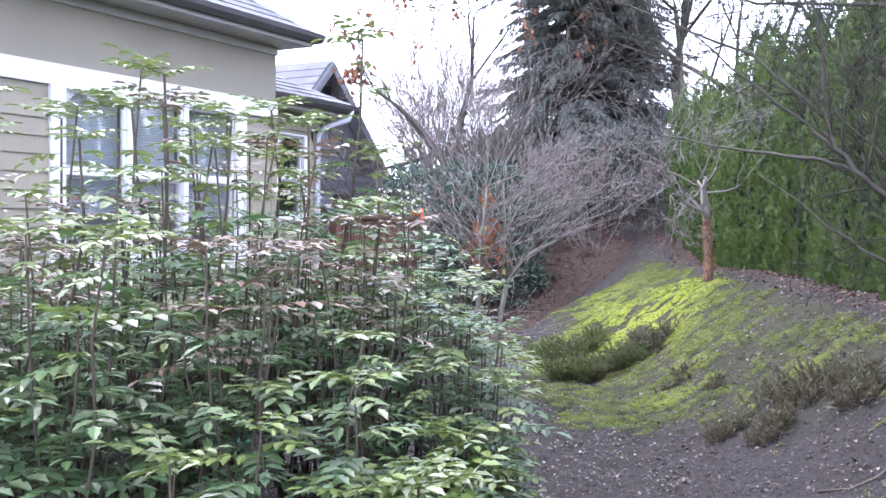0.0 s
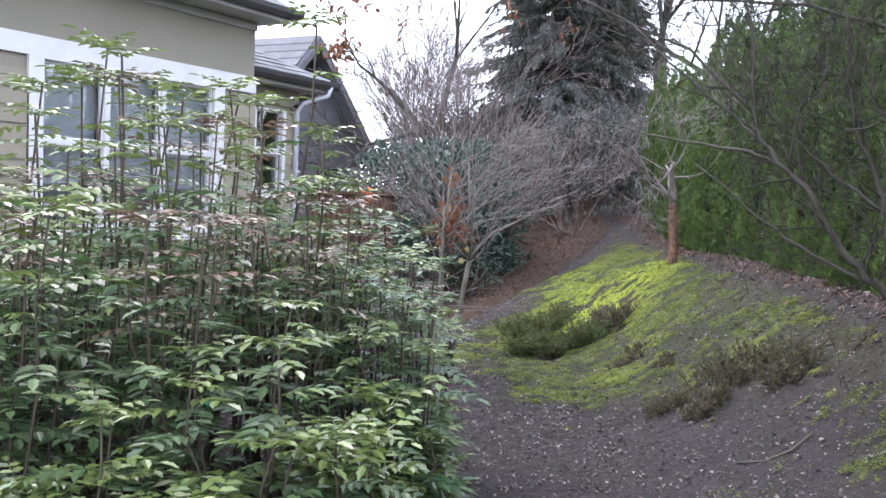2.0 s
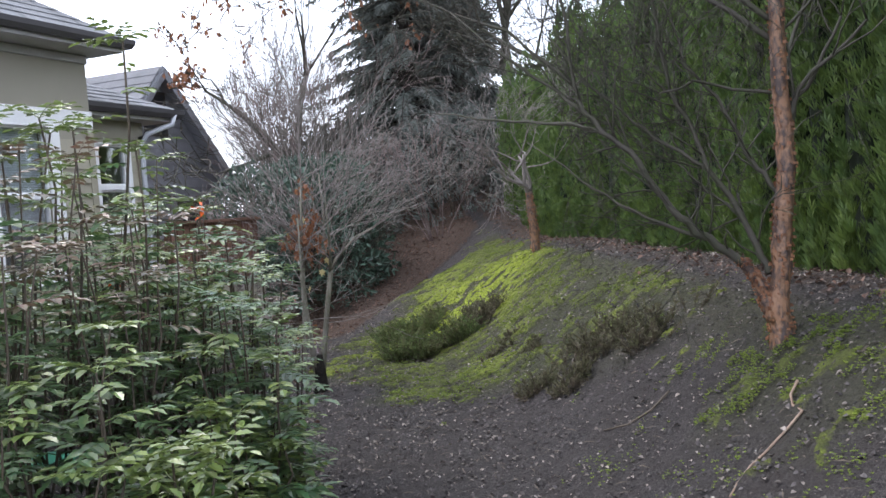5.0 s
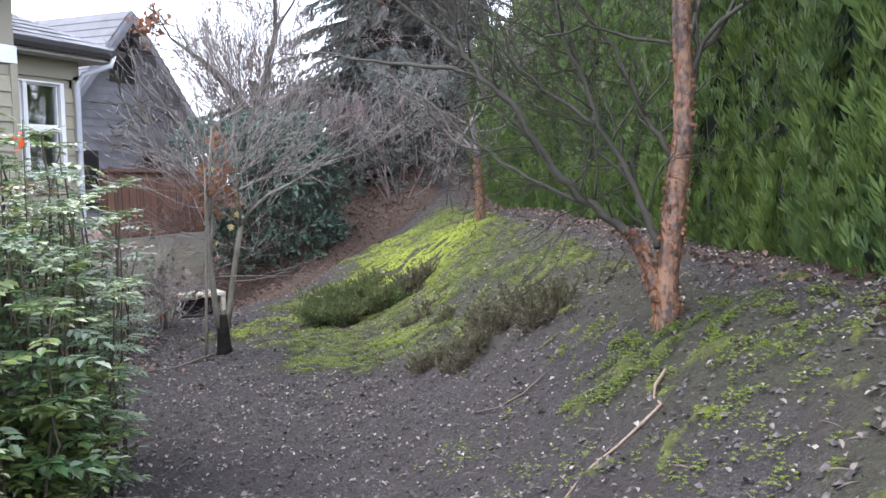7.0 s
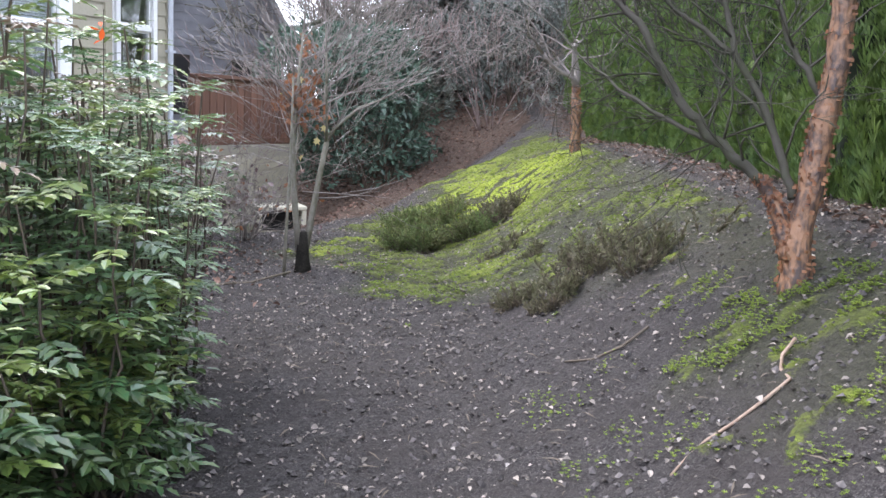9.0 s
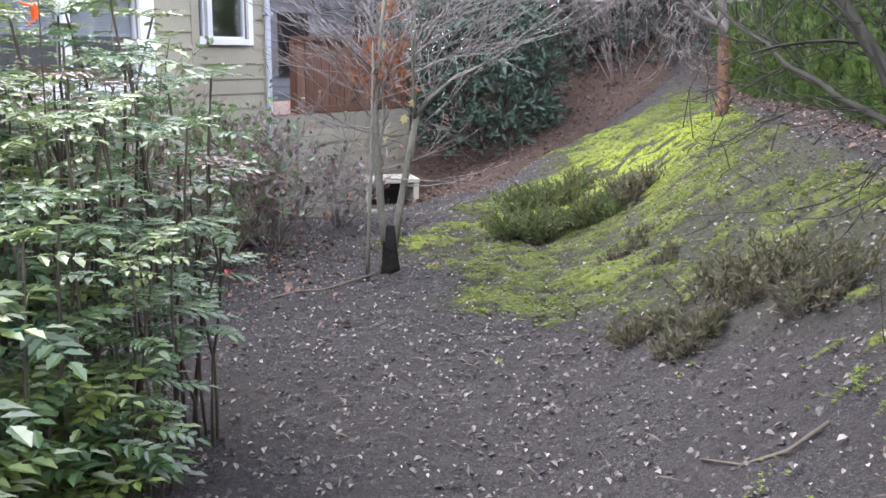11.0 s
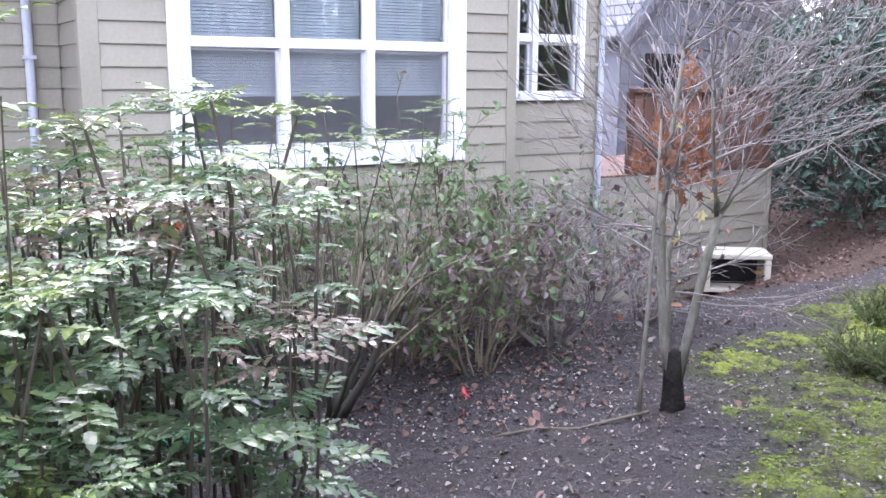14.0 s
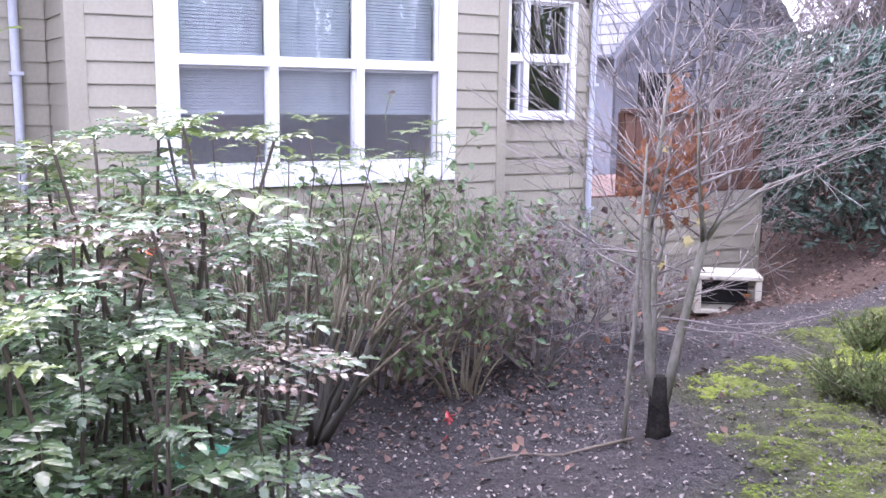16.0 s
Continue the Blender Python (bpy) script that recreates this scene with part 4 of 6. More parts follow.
# ---- copper-barked trees on the bank ----
def flakes(g, pts, rad, n, rng):
    pts = np.asarray(pts)
    for _ in range(n):
        i = rng.randint(0, len(pts) - 2)
        f = rng.random()
        p = pts[i] * (1 - f) + pts[i + 1] * f
        r = rad[i] * (1 - f) + rad[i + 1] * f
        a = rng.uniform(0, 6.28)
        n0 = np.array((math.cos(a), math.sin(a), 0))
        t = np.array((-n0[1], n0[0], 0))
        w, h = rng.uniform(0.008, 0.022), rng.uniform(0.005, 0.02)
        b = p + n0 * r
        lift = rng.uniform(0.002, 0.011)
        g.add([b, b + (0, 0, h), b + t * w * 0.6 + n0 * lift * 0.5 + (0, 0, h), b + t * w * 0.6 + n0 * lift * 0.5,
               b + t * w * 0.9 + n0 * lift * 1.6 + (0, 0, h * 0.8), b + t * w * 0.9 + n0 * lift * 1.6], [(0, 3, 2, 1), (3, 5, 4, 2)])


def copper_tree(at, stems, seed, label, limbs, scale=1.0, limb_mat=None, keep=None, arms=()):
    rng = random.Random(seed)
    t = thing("copper_bark_tree", at, label, "tree", "copper-barked trees")
    trunk, limb, fl = Geo(), Geo(), Geo()
    for pts, rad in stems:
        pts = np.asarray(pts, float) * scale
        fine, fr = [], []
        for i in range(len(pts) - 1):
            for k in range(4):
                f = k / 4
                fine.append(pts[i] * (1 - f) + pts[i + 1] * f + np.array([rng.gauss(0, 0.004) for _ in range(3)]))
                fr.append((rad[i] * (1 - f) + rad[i + 1] * f) * (1 + rng.uniform(-0.06, 0.08)))
        fine.append(pts[-1])
        fr.append(rad[-1])
        trunk.tube(fine, fr, 12, 0.05, rng)
        flakes(fl, fine, fr, int(70 * len(pts)), rng)
    for p, d, L, r, depth in limbs:
        grow(limb, np.asarray(p) * scale, d, L, r * 0.68, depth, rng, (2, 3), 0.5, 0.78, 0.08, 6, 6, None, 0.21, 0.0022, keep)
    for pts, r0, r1 in arms:
        pts = np.asarray(pts, float)
        n = len(pts)
        fine, fr = [], []
        for i in range(n - 1):
            for k in range(3):
                fine.append(pts[i] + (pts[i + 1] - pts[i]) * k / 3 + np.array([rng.gauss(0, 0.006) for _ in range(3)]))
                fr.append(r0 + (r1 - r0) * (i + k / 3) / (n - 1))
        fine.append(pts[-1])
        fr.append(r1)
        limb.tube(fine, fr, 8, 0.08, rng)
        for i in range(2, len(fine)):
            for _ in range(2 if i > len(fine) // 2 else 1):
                d = (fine[i] - fine[i - 1]) / np.linalg.norm(fine[i] - fine[i - 1]) + np.array([rng.gauss(0, 0.6) for _ in range(3)]) + F * 0.25
                grow(limb, fine[i], d, rng.uniform(0.18, 0.40), min(fr[i] * 0.5, 0.007), 3, rng, (2, 3), 0.5, 0.75, 0.1, 4, 5, None, 0.16, 0.0018, keep)
    part("trunk", trunk, M_COPPER, t, "peeling copper-orange bark", True)
    tagged(part("peeling_bark", fl, M_PEEL, t), kind="stuff")
    part("crown", limb, limb_mat or M_TWIGDARK, t, "bare mossy limbs and twigs", True)
    return t


R = np.array((0.893, 0.451, 0))          # across, as seen from the soil
F = np.array((-0.451, 0.893, 0))


def rel(a, z, b=0.0):
    return R * a + F * b + np.array((0, 0, z))


nz = ground_z(7.82, -0.80)
copper_tree((7.82, -0.80, nz), [
    ([rel(0.0, -0.08), rel(-0.005, 0.17), rel(0.025, 0.46), rel(0.06, 0.72), rel(0.085, 1.05), rel(0.07, 1.6), rel(0.10, 2.2), rel(0.08, 2.9)], [0.07, 0.054, 0.050, 0.047, 0.043, 0.039, 0.034, 0.025]),
    ([rel(-0.03, 0.10), rel(-0.07, 0.24, 0.02), rel(-0.11, 0.34, 0.03), rel(-0.17, 0.42, 0.04)], [0.040, 0.033, 0.029, 0.025])],
    7, "bare tree with peeling copper-orange bark on the bank", [
    (rel(0.085, 1.05), rel(0.5, 0.9, 0.1), 0.7, 0.022, 5),
    (rel(0.07, 1.6), rel(-0.9, 0.6, 0.6), 0.9, 0.024, 6),
    (rel(0.08, 1.9), rel(-0.8, 0.6, 0.9), 0.9, 0.022, 6),
    (rel(0.10, 2.2), rel(0.6, 0.8, 0.3), 0.7, 0.02, 4),
    (rel(0.09, 2.6), rel(-0.7, 0.9, 0.2), 0.8, 0.018, 5),
    (rel(0.085, 1.15), rel(0.7, 0.7, 0.6), 0.6, 0.02, 5),
    (rel(0.08, 2.9), rel(-0.1, 1, 0.1), 0.8, 0.026, 5)] +
    [(rel(0.07, 0.95 + 0.3 * k), rel((-1) ** k * 0.7 - 0.35, 0.35 + 0.08 * (k % 4), 0.15 + 0.12 * (k % 5)), 0.7, 0.014, 5) for k in range(6)],
    keep=lambda q: (q[2] > 1.35 and q[1] > -0.7) or (q[1] > -0.25 and q[0] > -1.05 - 0.5 * q[1]),
    arms=[
        ([rel(-0.16, 0.41, 0.04), rel(-0.24, 0.47, 0.06), rel(-0.38, 0.58, 0.09), rel(-0.50, 0.72, 0.11), rel(-0.59, 0.85, 0.13), rel(-0.68, 1.02, 0.15), rel(-0.81, 1.14, 0.2), rel(-0.88, 1.25, 0.25), rel(-0.91, 1.40, 0.3), rel(-0.95, 1.9, 0.4), rel(-1.05, 2.4, 0.5)], 0.025, 0.006),
        ([rel(-0.80, 1.13, 0.2), rel(-0.92, 1.19, 0.3), rel(-1.05, 1.22, 0.4), rel(-1.3, 1.27, 0.6), rel(-1.6, 1.36, 0.9)], 0.013, 0.004),
        ([rel(-0.88, 1.24, 0.25), rel(-1.0, 1.38, 0.35), rel(-1.34, 1.68, 0.5), rel(-1.5, 1.9, 0.7)], 0.012, 0.004),
        ([rel(-0.33, 0.54, 0.08), rel(-0.52, 0.64, 0.2), rel(-0.71, 0.75, 0.35), rel(-0.87, 0.91, 0.5), rel(-1.1, 1.15, 0.8)], 0.012, 0.003),
        ([rel(-0.03, 0.34, 0.02), rel(-0.08, 0.48, 0.06), rel(-0.14, 0.65, 0.1), rel(-0.28, 0.91, 0.15), rel(-0.33, 1.10, 0.2), rel(-0.42, 1.32, 0.2), rel(-0.46, 1.6, 0.25), rel(-0.5, 2.2, 0.3)], 0.020, 0.006),
        ([rel(-0.28, 0.91, 0.15), rel(-0.46, 1.05, 0.25), rel(-0.61, 1.19, 0.3), rel(-0.79, 1.38, 0.4), rel(-1.0, 1.7, 0.5)], 0.012, 0.004),
        ([rel(0.05, 0.70, 0.02), rel(-0.02, 0.85, 0.06), rel(-0.09, 0.97, 0.1), rel(-0.2, 1.28, 0.15), rel(-0.34, 1.45, 0.2), rel(-0.42, 1.8, 0.25)], 0.016, 0.005),
        ([rel(0.07, 1.5), rel(-0.2, 1.8, 0.2), rel(-0.6, 2.0, 0.5), rel(-1.1, 2.1, 0.9), rel(-1.6, 2.3, 1.2)], 0.016, 0.004),
        ([rel(0.08, 1.9), rel(-0.2, 2.2, 0.2), rel(-0.7, 2.5, 0.5), rel(-1.3, 2.8, 0.9)], 0.015, 0.004),
        ([rel(-0.91, 1.40, 0.3), rel(-1.2, 1.75, 0.6), rel(-1.6, 2.0, 0.9), rel(-2.1, 2.3, 1.3)], 0.011, 0.003),
        ([rel(0.08, 2.3), rel(-0.3, 2.7, 0.3), rel(-0.9, 3.2, 0.7)], 0.014, 0.004),
        ([rel(0.085, 1.2), rel(0.3, 1.6, 0.3), rel(0.6, 2.1, 0.5), rel(0.8, 2.7, 0.6)], 0.014, 0.004),
        ([rel(-0.14, 0.65, 0.1), rel(-0.21, 0.74, 0.18), rel(-0.29, 0.82, 0.22), rel(-0.39, 0.96, 0.3), rel(-0.6, 1.05, 0.5)], 0.009, 0.003)])
fz = ground_z(4.68, 5.48)
copper_tree((4.68, 5.48, fz), [
    ([rel(0.02, -0.1), rel(0.0, 0.25), rel(-0.02, 0.5), rel(-0.03, 0.78)], [0.068, 0.055, 0.05, 0.038])],
    8, "bare twiggy tree with orange-brown bark near the hedge", [
    (rel(-0.03, 0.74), rel(-0.6, 0.8, 0.1), 0.5, 0.045, 6),
    (rel(-0.03, 0.76), rel(-0.1, 1.0, -0.2), 0.6, 0.046, 6),
    (rel(-0.03, 0.76), rel(0.45, 0.9, 0.2), 0.5, 0.042, 6),
    (rel(-0.03, 0.70), rel(-0.3, 0.9, 0.5), 0.5, 0.04, 6),
    (rel(-0.03, 0.76), rel(0.15, 1.0, 0.5), 0.65, 0.04, 6)], limb_mat=M_TWIG)


# ---- small multi-stemmed maple ----
def small_maple():
    rng = random.Random(5)
    x, y = 3.74, 1.54
    t = thing("small_bare_maple", (x, y, ground_z(x, y)), "small bare maple with pale twigs and dry orange leaves", "tree")
    r = np.array((0.515, 0.857, 0))
    f = np.array((-0.857, 0.515, 0))

    def q(a, z, b=0.0):
        return r * a + f * b + np.array((0, 0, z))

    stump = Geo().tube([q(0.0, -0.05), q(-0.005, 0.06), q(-0.01, 0.2), q(-0.01, 0.34)], [0.08, 0.06, 0.052, 0.042], 12, 0.14, rng)
    part("stump", stump, M_CHAR, t, "blackened stump base", True)
    crown, tips = Geo(), []
    for pts, rad, lim in (
            ([q(-0.03, 0.18), q(-0.07, 0.42), q(-0.10, 0.75), q(-0.11, 1.05), q(-0.08, 1.5), q(-0.04, 1.95)], [0.030, 0.027, 0.023, 0.02, 0.014, 0.009], 10),
            ([q(0.02, 0.18), q(0.06, 0.42), q(0.13, 0.8), q(0.19, 1.10)], [0.030, 0.026, 0.023, 0.021], 0),
            ([q(0.19, 1.09), q(0.26, 1.2), q(0.53, 1.37, 0.1), q(0.82, 1.47, 0.15)], [0.018, 0.015, 0.011, 0.007], 6),
            ([q(0.19, 1.09), q(0.17, 1.25, 0.05), q(0.22, 1.6, 0.1), q(0.20, 2.0, 0.1)], [0.017, 0.014, 0.011, 0.007], 7),
            ([q(0.18, 1.08), q(0.14, 1.2, -0.1), q(0.08, 1.5, -0.2), q(0.05, 1.8, -0.25)], [0.013, 0.011, 0.009, 0.006], 6),
            ([q(-0.21, -0.06, -0.1), q(-0.20, 0.3, -0.1), q(-0.18, 0.7, -0.1), q(-0.17, 1.05, -0.1), q(-0.16, 1.6, -0.1)], [0.015, 0.013, 0.012, 0.010, 0.006], 6),
            ([q(-0.04, 0.2, 0.03), q(-0.03, 0.5, 0.1), q(-0.03, 0.85, 0.16), q(0.03, 1.1, 0.22), q(0.05, 1.7, 0.3)], [0.022, 0.019, 0.016, 0.013, 0.008], 9)):
        part("stem", Geo().tube(pts, rad, 8, 0.06, rng), M_MAPLE, t, smooth=True)
        high = [i for i in range(len(pts)) if pts[i][2] > 0.8]
        for k in range(lim * 3 // 2):
            i = rng.choice(high[:-1] or high)
            g0 = rng.random()
            j = min(i + 1, len(pts) - 1)
            p = pts[i] + (pts[j] - pts[i]) * g0
            a = k / lim * 6.28 + rng.uniform(-0.5, 0.5)
            d = np.array((math.cos(a), math.sin(a), rng.uniform(0.15, 1.1)))
            grow(crown, p, d, rng.uniform(0.36, 0.56), rad[i] * 0.42, 3, rng, (2, 3), 0.30, 0.74, 0.16, 4, 5, tips, 0.07, 0.0021)
        if lim:
            grow(crown, pts[-1], pts[-1] - pts[-2], 0.42, rad[-1] * 0.9, 4, rng, (2, 3), 0.3, 0.8, 0.2, 4, 5, tips, 0.08, 0.0021)
    for k in range(9):
        a = 0.6 * k - 1.0
        d = r * math.cos(a) + f * math.sin(a) * 0.8 + np.array((0, 0, rng.uniform(-0.05, 0.35)))
        grow(crown, q(0.08 - 0.1 * (k % 3), 0.62 + 0.05 * k), d, 0.42, 0.006, 2, rng, (2, 2), 0.28, 0.75, 0.05, 4, 5, None, 0.07, 0.0021)
    part("crown", crown, M_TWIG, t, "pale lilac-grey bare twigs", True)
    lv = [(0, 0, 0), (-0.20, 0.18, 0.03), (-0.48, 0.30, 0.10), (-0.24, 0.44, 0.02), (-0.40, 0.72, 0.12), (-0.12, 0.66, 0.0), (0, 1.0, -0.12),
          (0.12, 0.66, 0.0), (0.40, 0.72, 0.12), (0.24, 0.44, 0.02), (0.48, 0.30, 0.10), (0.20, 0.18, 0.03)]
    lf = [(0, 3, 2, 1), (0, 5, 4, 3), (0, 7, 6, 5), (0, 9, 8, 7), (0, 11, 10, 9)]

    def hang(c, spread, size):
        return along(np.asarray(c) + np.array([rng.gauss(0, spread) for _ in range(3)]), (rng.gauss(0, 0.6), rng.gauss(0, 0.6), -1), size, rng)

    spots = [(q(-0.13, 1.48), 0.05, 15), (q(-0.22, 1.40), 0.04, 11), (q(-0.05, 1.36), 0.06, 18), (q(0.04, 1.45, 0.1), 0.06, 20), (q(0.08, 1.62, 0.1), 0.06, 16), (q(0.02, 1.85, 0.1), 0.06, 12), (q(0.12, 1.34), 0.05, 12), (q(0.0, 1.27), 0.05, 10)]
    g = Geo()
    g.scatter(lv, lf, [hang(c, sp, rng.uniform(0.045, 0.08)) for c, sp, n in spots for _ in range(n * 3 // 2)])
    part("dry_foliage", g, M_DRYLEAF, t, "clinging orange-brown dry leaves")
    g = Geo()
    g.scatter(lv, lf, [hang(c, 0.02, 0.075) for c in (q(0.10, 1.12), q(-0.02, 1.0), q(-0.10, 1.6), q(0.16, 1.2), q(-0.2, 1.45))])
    part("pale_foliage", g, M_PALELEAF, t, "a few pale yellow leaves")


small_maple()


# ---- shrub bed: holly-leaved evergreen shrubs ----
CL5, CL4 = compound_leaf(4), compound_leaf(3)
PLAIN5, PLAIN4 = compound_leaf(4, 1.0, plain_holly_leaf), compound_leaf(3, 1.0, plain_holly_leaf)


def shrub_meshes(seed, height, stems, leaf_len, density, top_only):
    rng = random.Random(seed)
    st, lower, top = Geo(), [], []
    for k in range(stems):
        a = k / stems * 6.28 + rng.uniform(-0.4, 0.4)
        lean = rng.uniform(0.03, 0.20)
        h = height * rng.uniform(0.86 if top_only > 0.33 else 0.70, 1.0)
        pts = [np.array((math.cos(a) * 0.05, math.sin(a) * 0.05, -0.05))]
        for i in range(1, 7):
            f = i / 6
            pts.append(np.array((math.cos(a) * (0.05 + lean * h * f) + rng.gauss(0, 0.02), math.sin(a) * (0.05 + lean * h * f) + rng.gauss(0, 0.02), h * f)))
        st.tube(pts, [(0.011 if leaf_len > 0.2225 and top_only > 0.3 else 0.008) * (1 - 0.55 * i / 6) for i in range(7)], 5)
        n = density
        for i in range(n):
            f = (top_only + (1 - top_only) * (i + rng.random()) / n)
            j = min(5, int(f * 6))
            p = pts[j] + (pts[j + 1] - pts[j]) * (f * 6 - j)
            ang = i * 2.4 + rng.uniform(-0.4, 0.4)
            lift = rng.uniform(-0.32, 0.24) + 0.06 * f
            d = (math.cos(ang), math.sin(ang), lift)
            m = along(p, d, leaf_len * rng.uniform(0.7, 1.15) * (0.75 if f > 0.92 else 1), rng, 0.96)
            (top if f > 0.86 else lower).append(m)
        for i in range(6):
            ang = i * 1.05 + rng.random()
            top.append(along(pts[-1], (math.cos(ang), math.sin(ang), rng.uniform(0.0, 0.5)), leaf_len * rng.uniform(0.5, 0.9), rng, 0.96))
    return st, lower, top


def shrub_variant(seed, height, stems, leaf_len, density, top_only, low_mat, top_mat):
    st, lower, top = shrub_meshes(seed, height, stems, leaf_len, density, top_only)
    near = seed >= 140
    a = Geo()
    a.scatter(*(CL5 if near else PLAIN5), lower)
    b = Geo()
    b.scatter(*(CL4 if near else PLAIN4), top)
    return st.mesh("stems", M_STEM, True), a.mesh("leaves", low_mat), b.mesh("young_leaves", top_mat)


GREEN = [(h, shrub_variant(60 + i, h, 4, 0.222, int(8 * h) + 5, 0.08 if h < 1.3 else 0.2, M_MAHONIA, M_MAHTOP)) for i, h in enumerate((0.55, 0.8, 1.1, 1.4, 1.7, 2.0, 2.25))]
RED = [(h, shrub_variant(80 + i, h, 6, 0.205, 11, 0.30, M_MAHRED if i == 1 else M_MAHONIA, M_MAHRED)) for i, h in enumerate((1.0, 1.35, 1.7, 2.0))]


def bed_right(y):
    """The bed's edge towards the bare soil."""
    return float(np.interp(y, [-7, -4.2, -3.4, -2.2, -1.7, -1.45, -0.95, -0.2, 0.2], [5.5, 5.75, 6.05, 5.7, 5.2, 4.6, 3.6, 2.5, 2.2]))


def plant_bed():
    rng = random.Random(12)
    spots = []
    tries = 0
    while len(spots) < 120 and tries < 6000:
        tries += 1
        y = rng.uniform(-6.6, -0.2)
        x = rng.uniform(0.9, bed_right(y))
        if not (y > -2.0 and x > 3.5 or y > -1.35 and x > 1.5) and all((x - a) ** 2 + (y - b) ** 2 > 0.45 ** 2 for a, b in spots):
            spots.append((x, y))
    for x, y in spots:
        edge = bed_right(y) - x
        tall = float(np.interp(y, [-6.6, -4.5, -3.3, -2.5, -1.4, -0.2], [1.6, 1.7, 1.98, 1.98, 1.6, 1.35]))
        h = tall * rng.uniform(0.74, 1.12) * (0.62 + 0.38 * min(1, edge / 0.9))
        red = x < 5.4 and y < -2.6 and rng.random() < (0.65 if x < 4.6 else 0.3)
        h0, (st, lo, up) = min(RED if red else GREEN, key=lambda q: abs(q[0] - h) + rng.random() * 0.25)
        lab = "bronze-red leggy evergreen shrub with thin stalks" if red else "glossy green holly-leaved evergreen shrub"
        t = thing("evergreen_shrub", (x, y, ground_z(x, y) - 0.01), lab, "shrub", "evergreen shrub bed", rz=rng.uniform(0, 6.28))
        t.scale = (h / h0 * 0.5 + 0.5, h / h0 * 0.5 + 0.5, h / h0)
        part("branchwork", st, None, t)
        part("foliage", lo, None, t)
        part("young_foliage", up, None, t)
    for k in range(17):
        y = -4.4 + 0.15 * k + rng.uniform(-0.06, 0.06)
        x = bed_right(y) + rng.uniform(-0.12, 0.10)
        h0, (st, lo, up) = GREEN[k % 2]
        t = thing("evergreen_shrub", (x, y, ground_z(x, y) - 0.01), "low glossy green holly-leaved evergreen shrub", "shrub", "evergreen shrub bed", rz=rng.uniform(0, 6.28), scale=rng.uniform(0.85, 1.15))
        part("branchwork", st, None, t)
        part("foliage", lo, None, t)
        part("young_foliage", up, None, t)
    # leggy clump at the end of the bed, bare below, leaves in tiers on leaning stems
    leggy = [shrub_variant(140 + i, 1.72, 4, 0.225, 10, 0.34, M_MAHONIA, (M_MAHONIA, M_MAHTOP, M_MAHRED)[i]) for i in range(3)]
    for k, (x, y, s) in enumerate(((4.48, -1.20, 1.06), (4.75, -1.12, 0.92), (4.95, -1.15, 0.70), (4.25, -1.35, 1.03), (5.15, -1.55, 0.82), (4.7, -1.55, 0.90), (4.35, -1.75, 0.94), (5.40, -1.78, 0.64), (5.25, -2.0, 0.84), (3.95, -1.5, 0.90), (4.9, -1.85, 0.82), (5.55, -2.0, 0.62), (4.05, -1.15, 0.84), (5.6, -2.3, 0.75))):
        st, lo, up = leggy[(1, 0, 2, 0, 0, 2, 0, 0, 1, 2, 0, 1, 2, 0)[k]]
        t = thing("evergreen_shrub", (x, y, ground_z(x, y) - 0.01), "leggy holly-leaved evergreen shrub with tiers of glossy leaves", "shrub", "evergreen shrub bed", rz=k * 2.1, scale=s)
        part("branchwork", st, None, t)
        part("foliage", lo, None, t)
        part("young_foliage", up, None, t)
    sprigs = [shrub_variant(150 + i, 1.75, 2, 0.17, 5, 0.72, M_MAHTOP, M_MAHTOP) for i in range(2)]
    for k, (x, y, s) in enumerate(((2.4, 0.18, 1.0), (2.2, 0.55, 0.96), (1.9, 0.95, 0.98), (2.75, -0.35, 0.97), (1.9, 0.1, 0.95), (1.6, 1.3, 0.93), (2.1, -0.3, 0.98))):
        st, lo, up = sprigs[k % 2]
        t = thing("evergreen_shrub", (x, y, ground_z(x, y) - 0.01), "thin tall stalks with feathery pale green leaf tips", "shrub", "evergreen shrub bed", rz=k * 1.7, scale=s)
        part("branchwork", st, None, t)
        part("foliage", lo, None, t)
        part("young_foliage", up, None, t)
    wispy = [shrub_variant(95 + i, 2.3, 2, 0.24, 7, 0.45, M_MAHONIA, M_MAHTOP) for i in range(3)]
    for k, (x, y, s) in enumerate(((4.55, -2.15, 1.12), (4.2, -2.5, 1.04), (4.75, -3.0, 0.98), (4.0, -1.9, 1.0), (3.9, -3.2, 1.05), (4.4, -3.6, 0.95), (3.6, -2.6, 1.1), (4.3, -2.9, 1.08), (4.7, -2.5, 1.0), (5.1, -2.4, 0.85), (3.4, -4.2, 0.9), (4.1, -4.4, 0.86))):
        st, lo, up = wispy[k % 3]
        t = thing("evergreen_shrub", (x, y, ground_z(x, y) - 0.01), "tall thin evergreen stalk with layered glossy leaves", "shrub", "evergreen shrub bed", rz=k * 1.3, scale=s)
        part("branchwork", st, None, t)
        part("foliage", lo, None, t)
        part("young_foliage", up, None, t)


plant_bed()


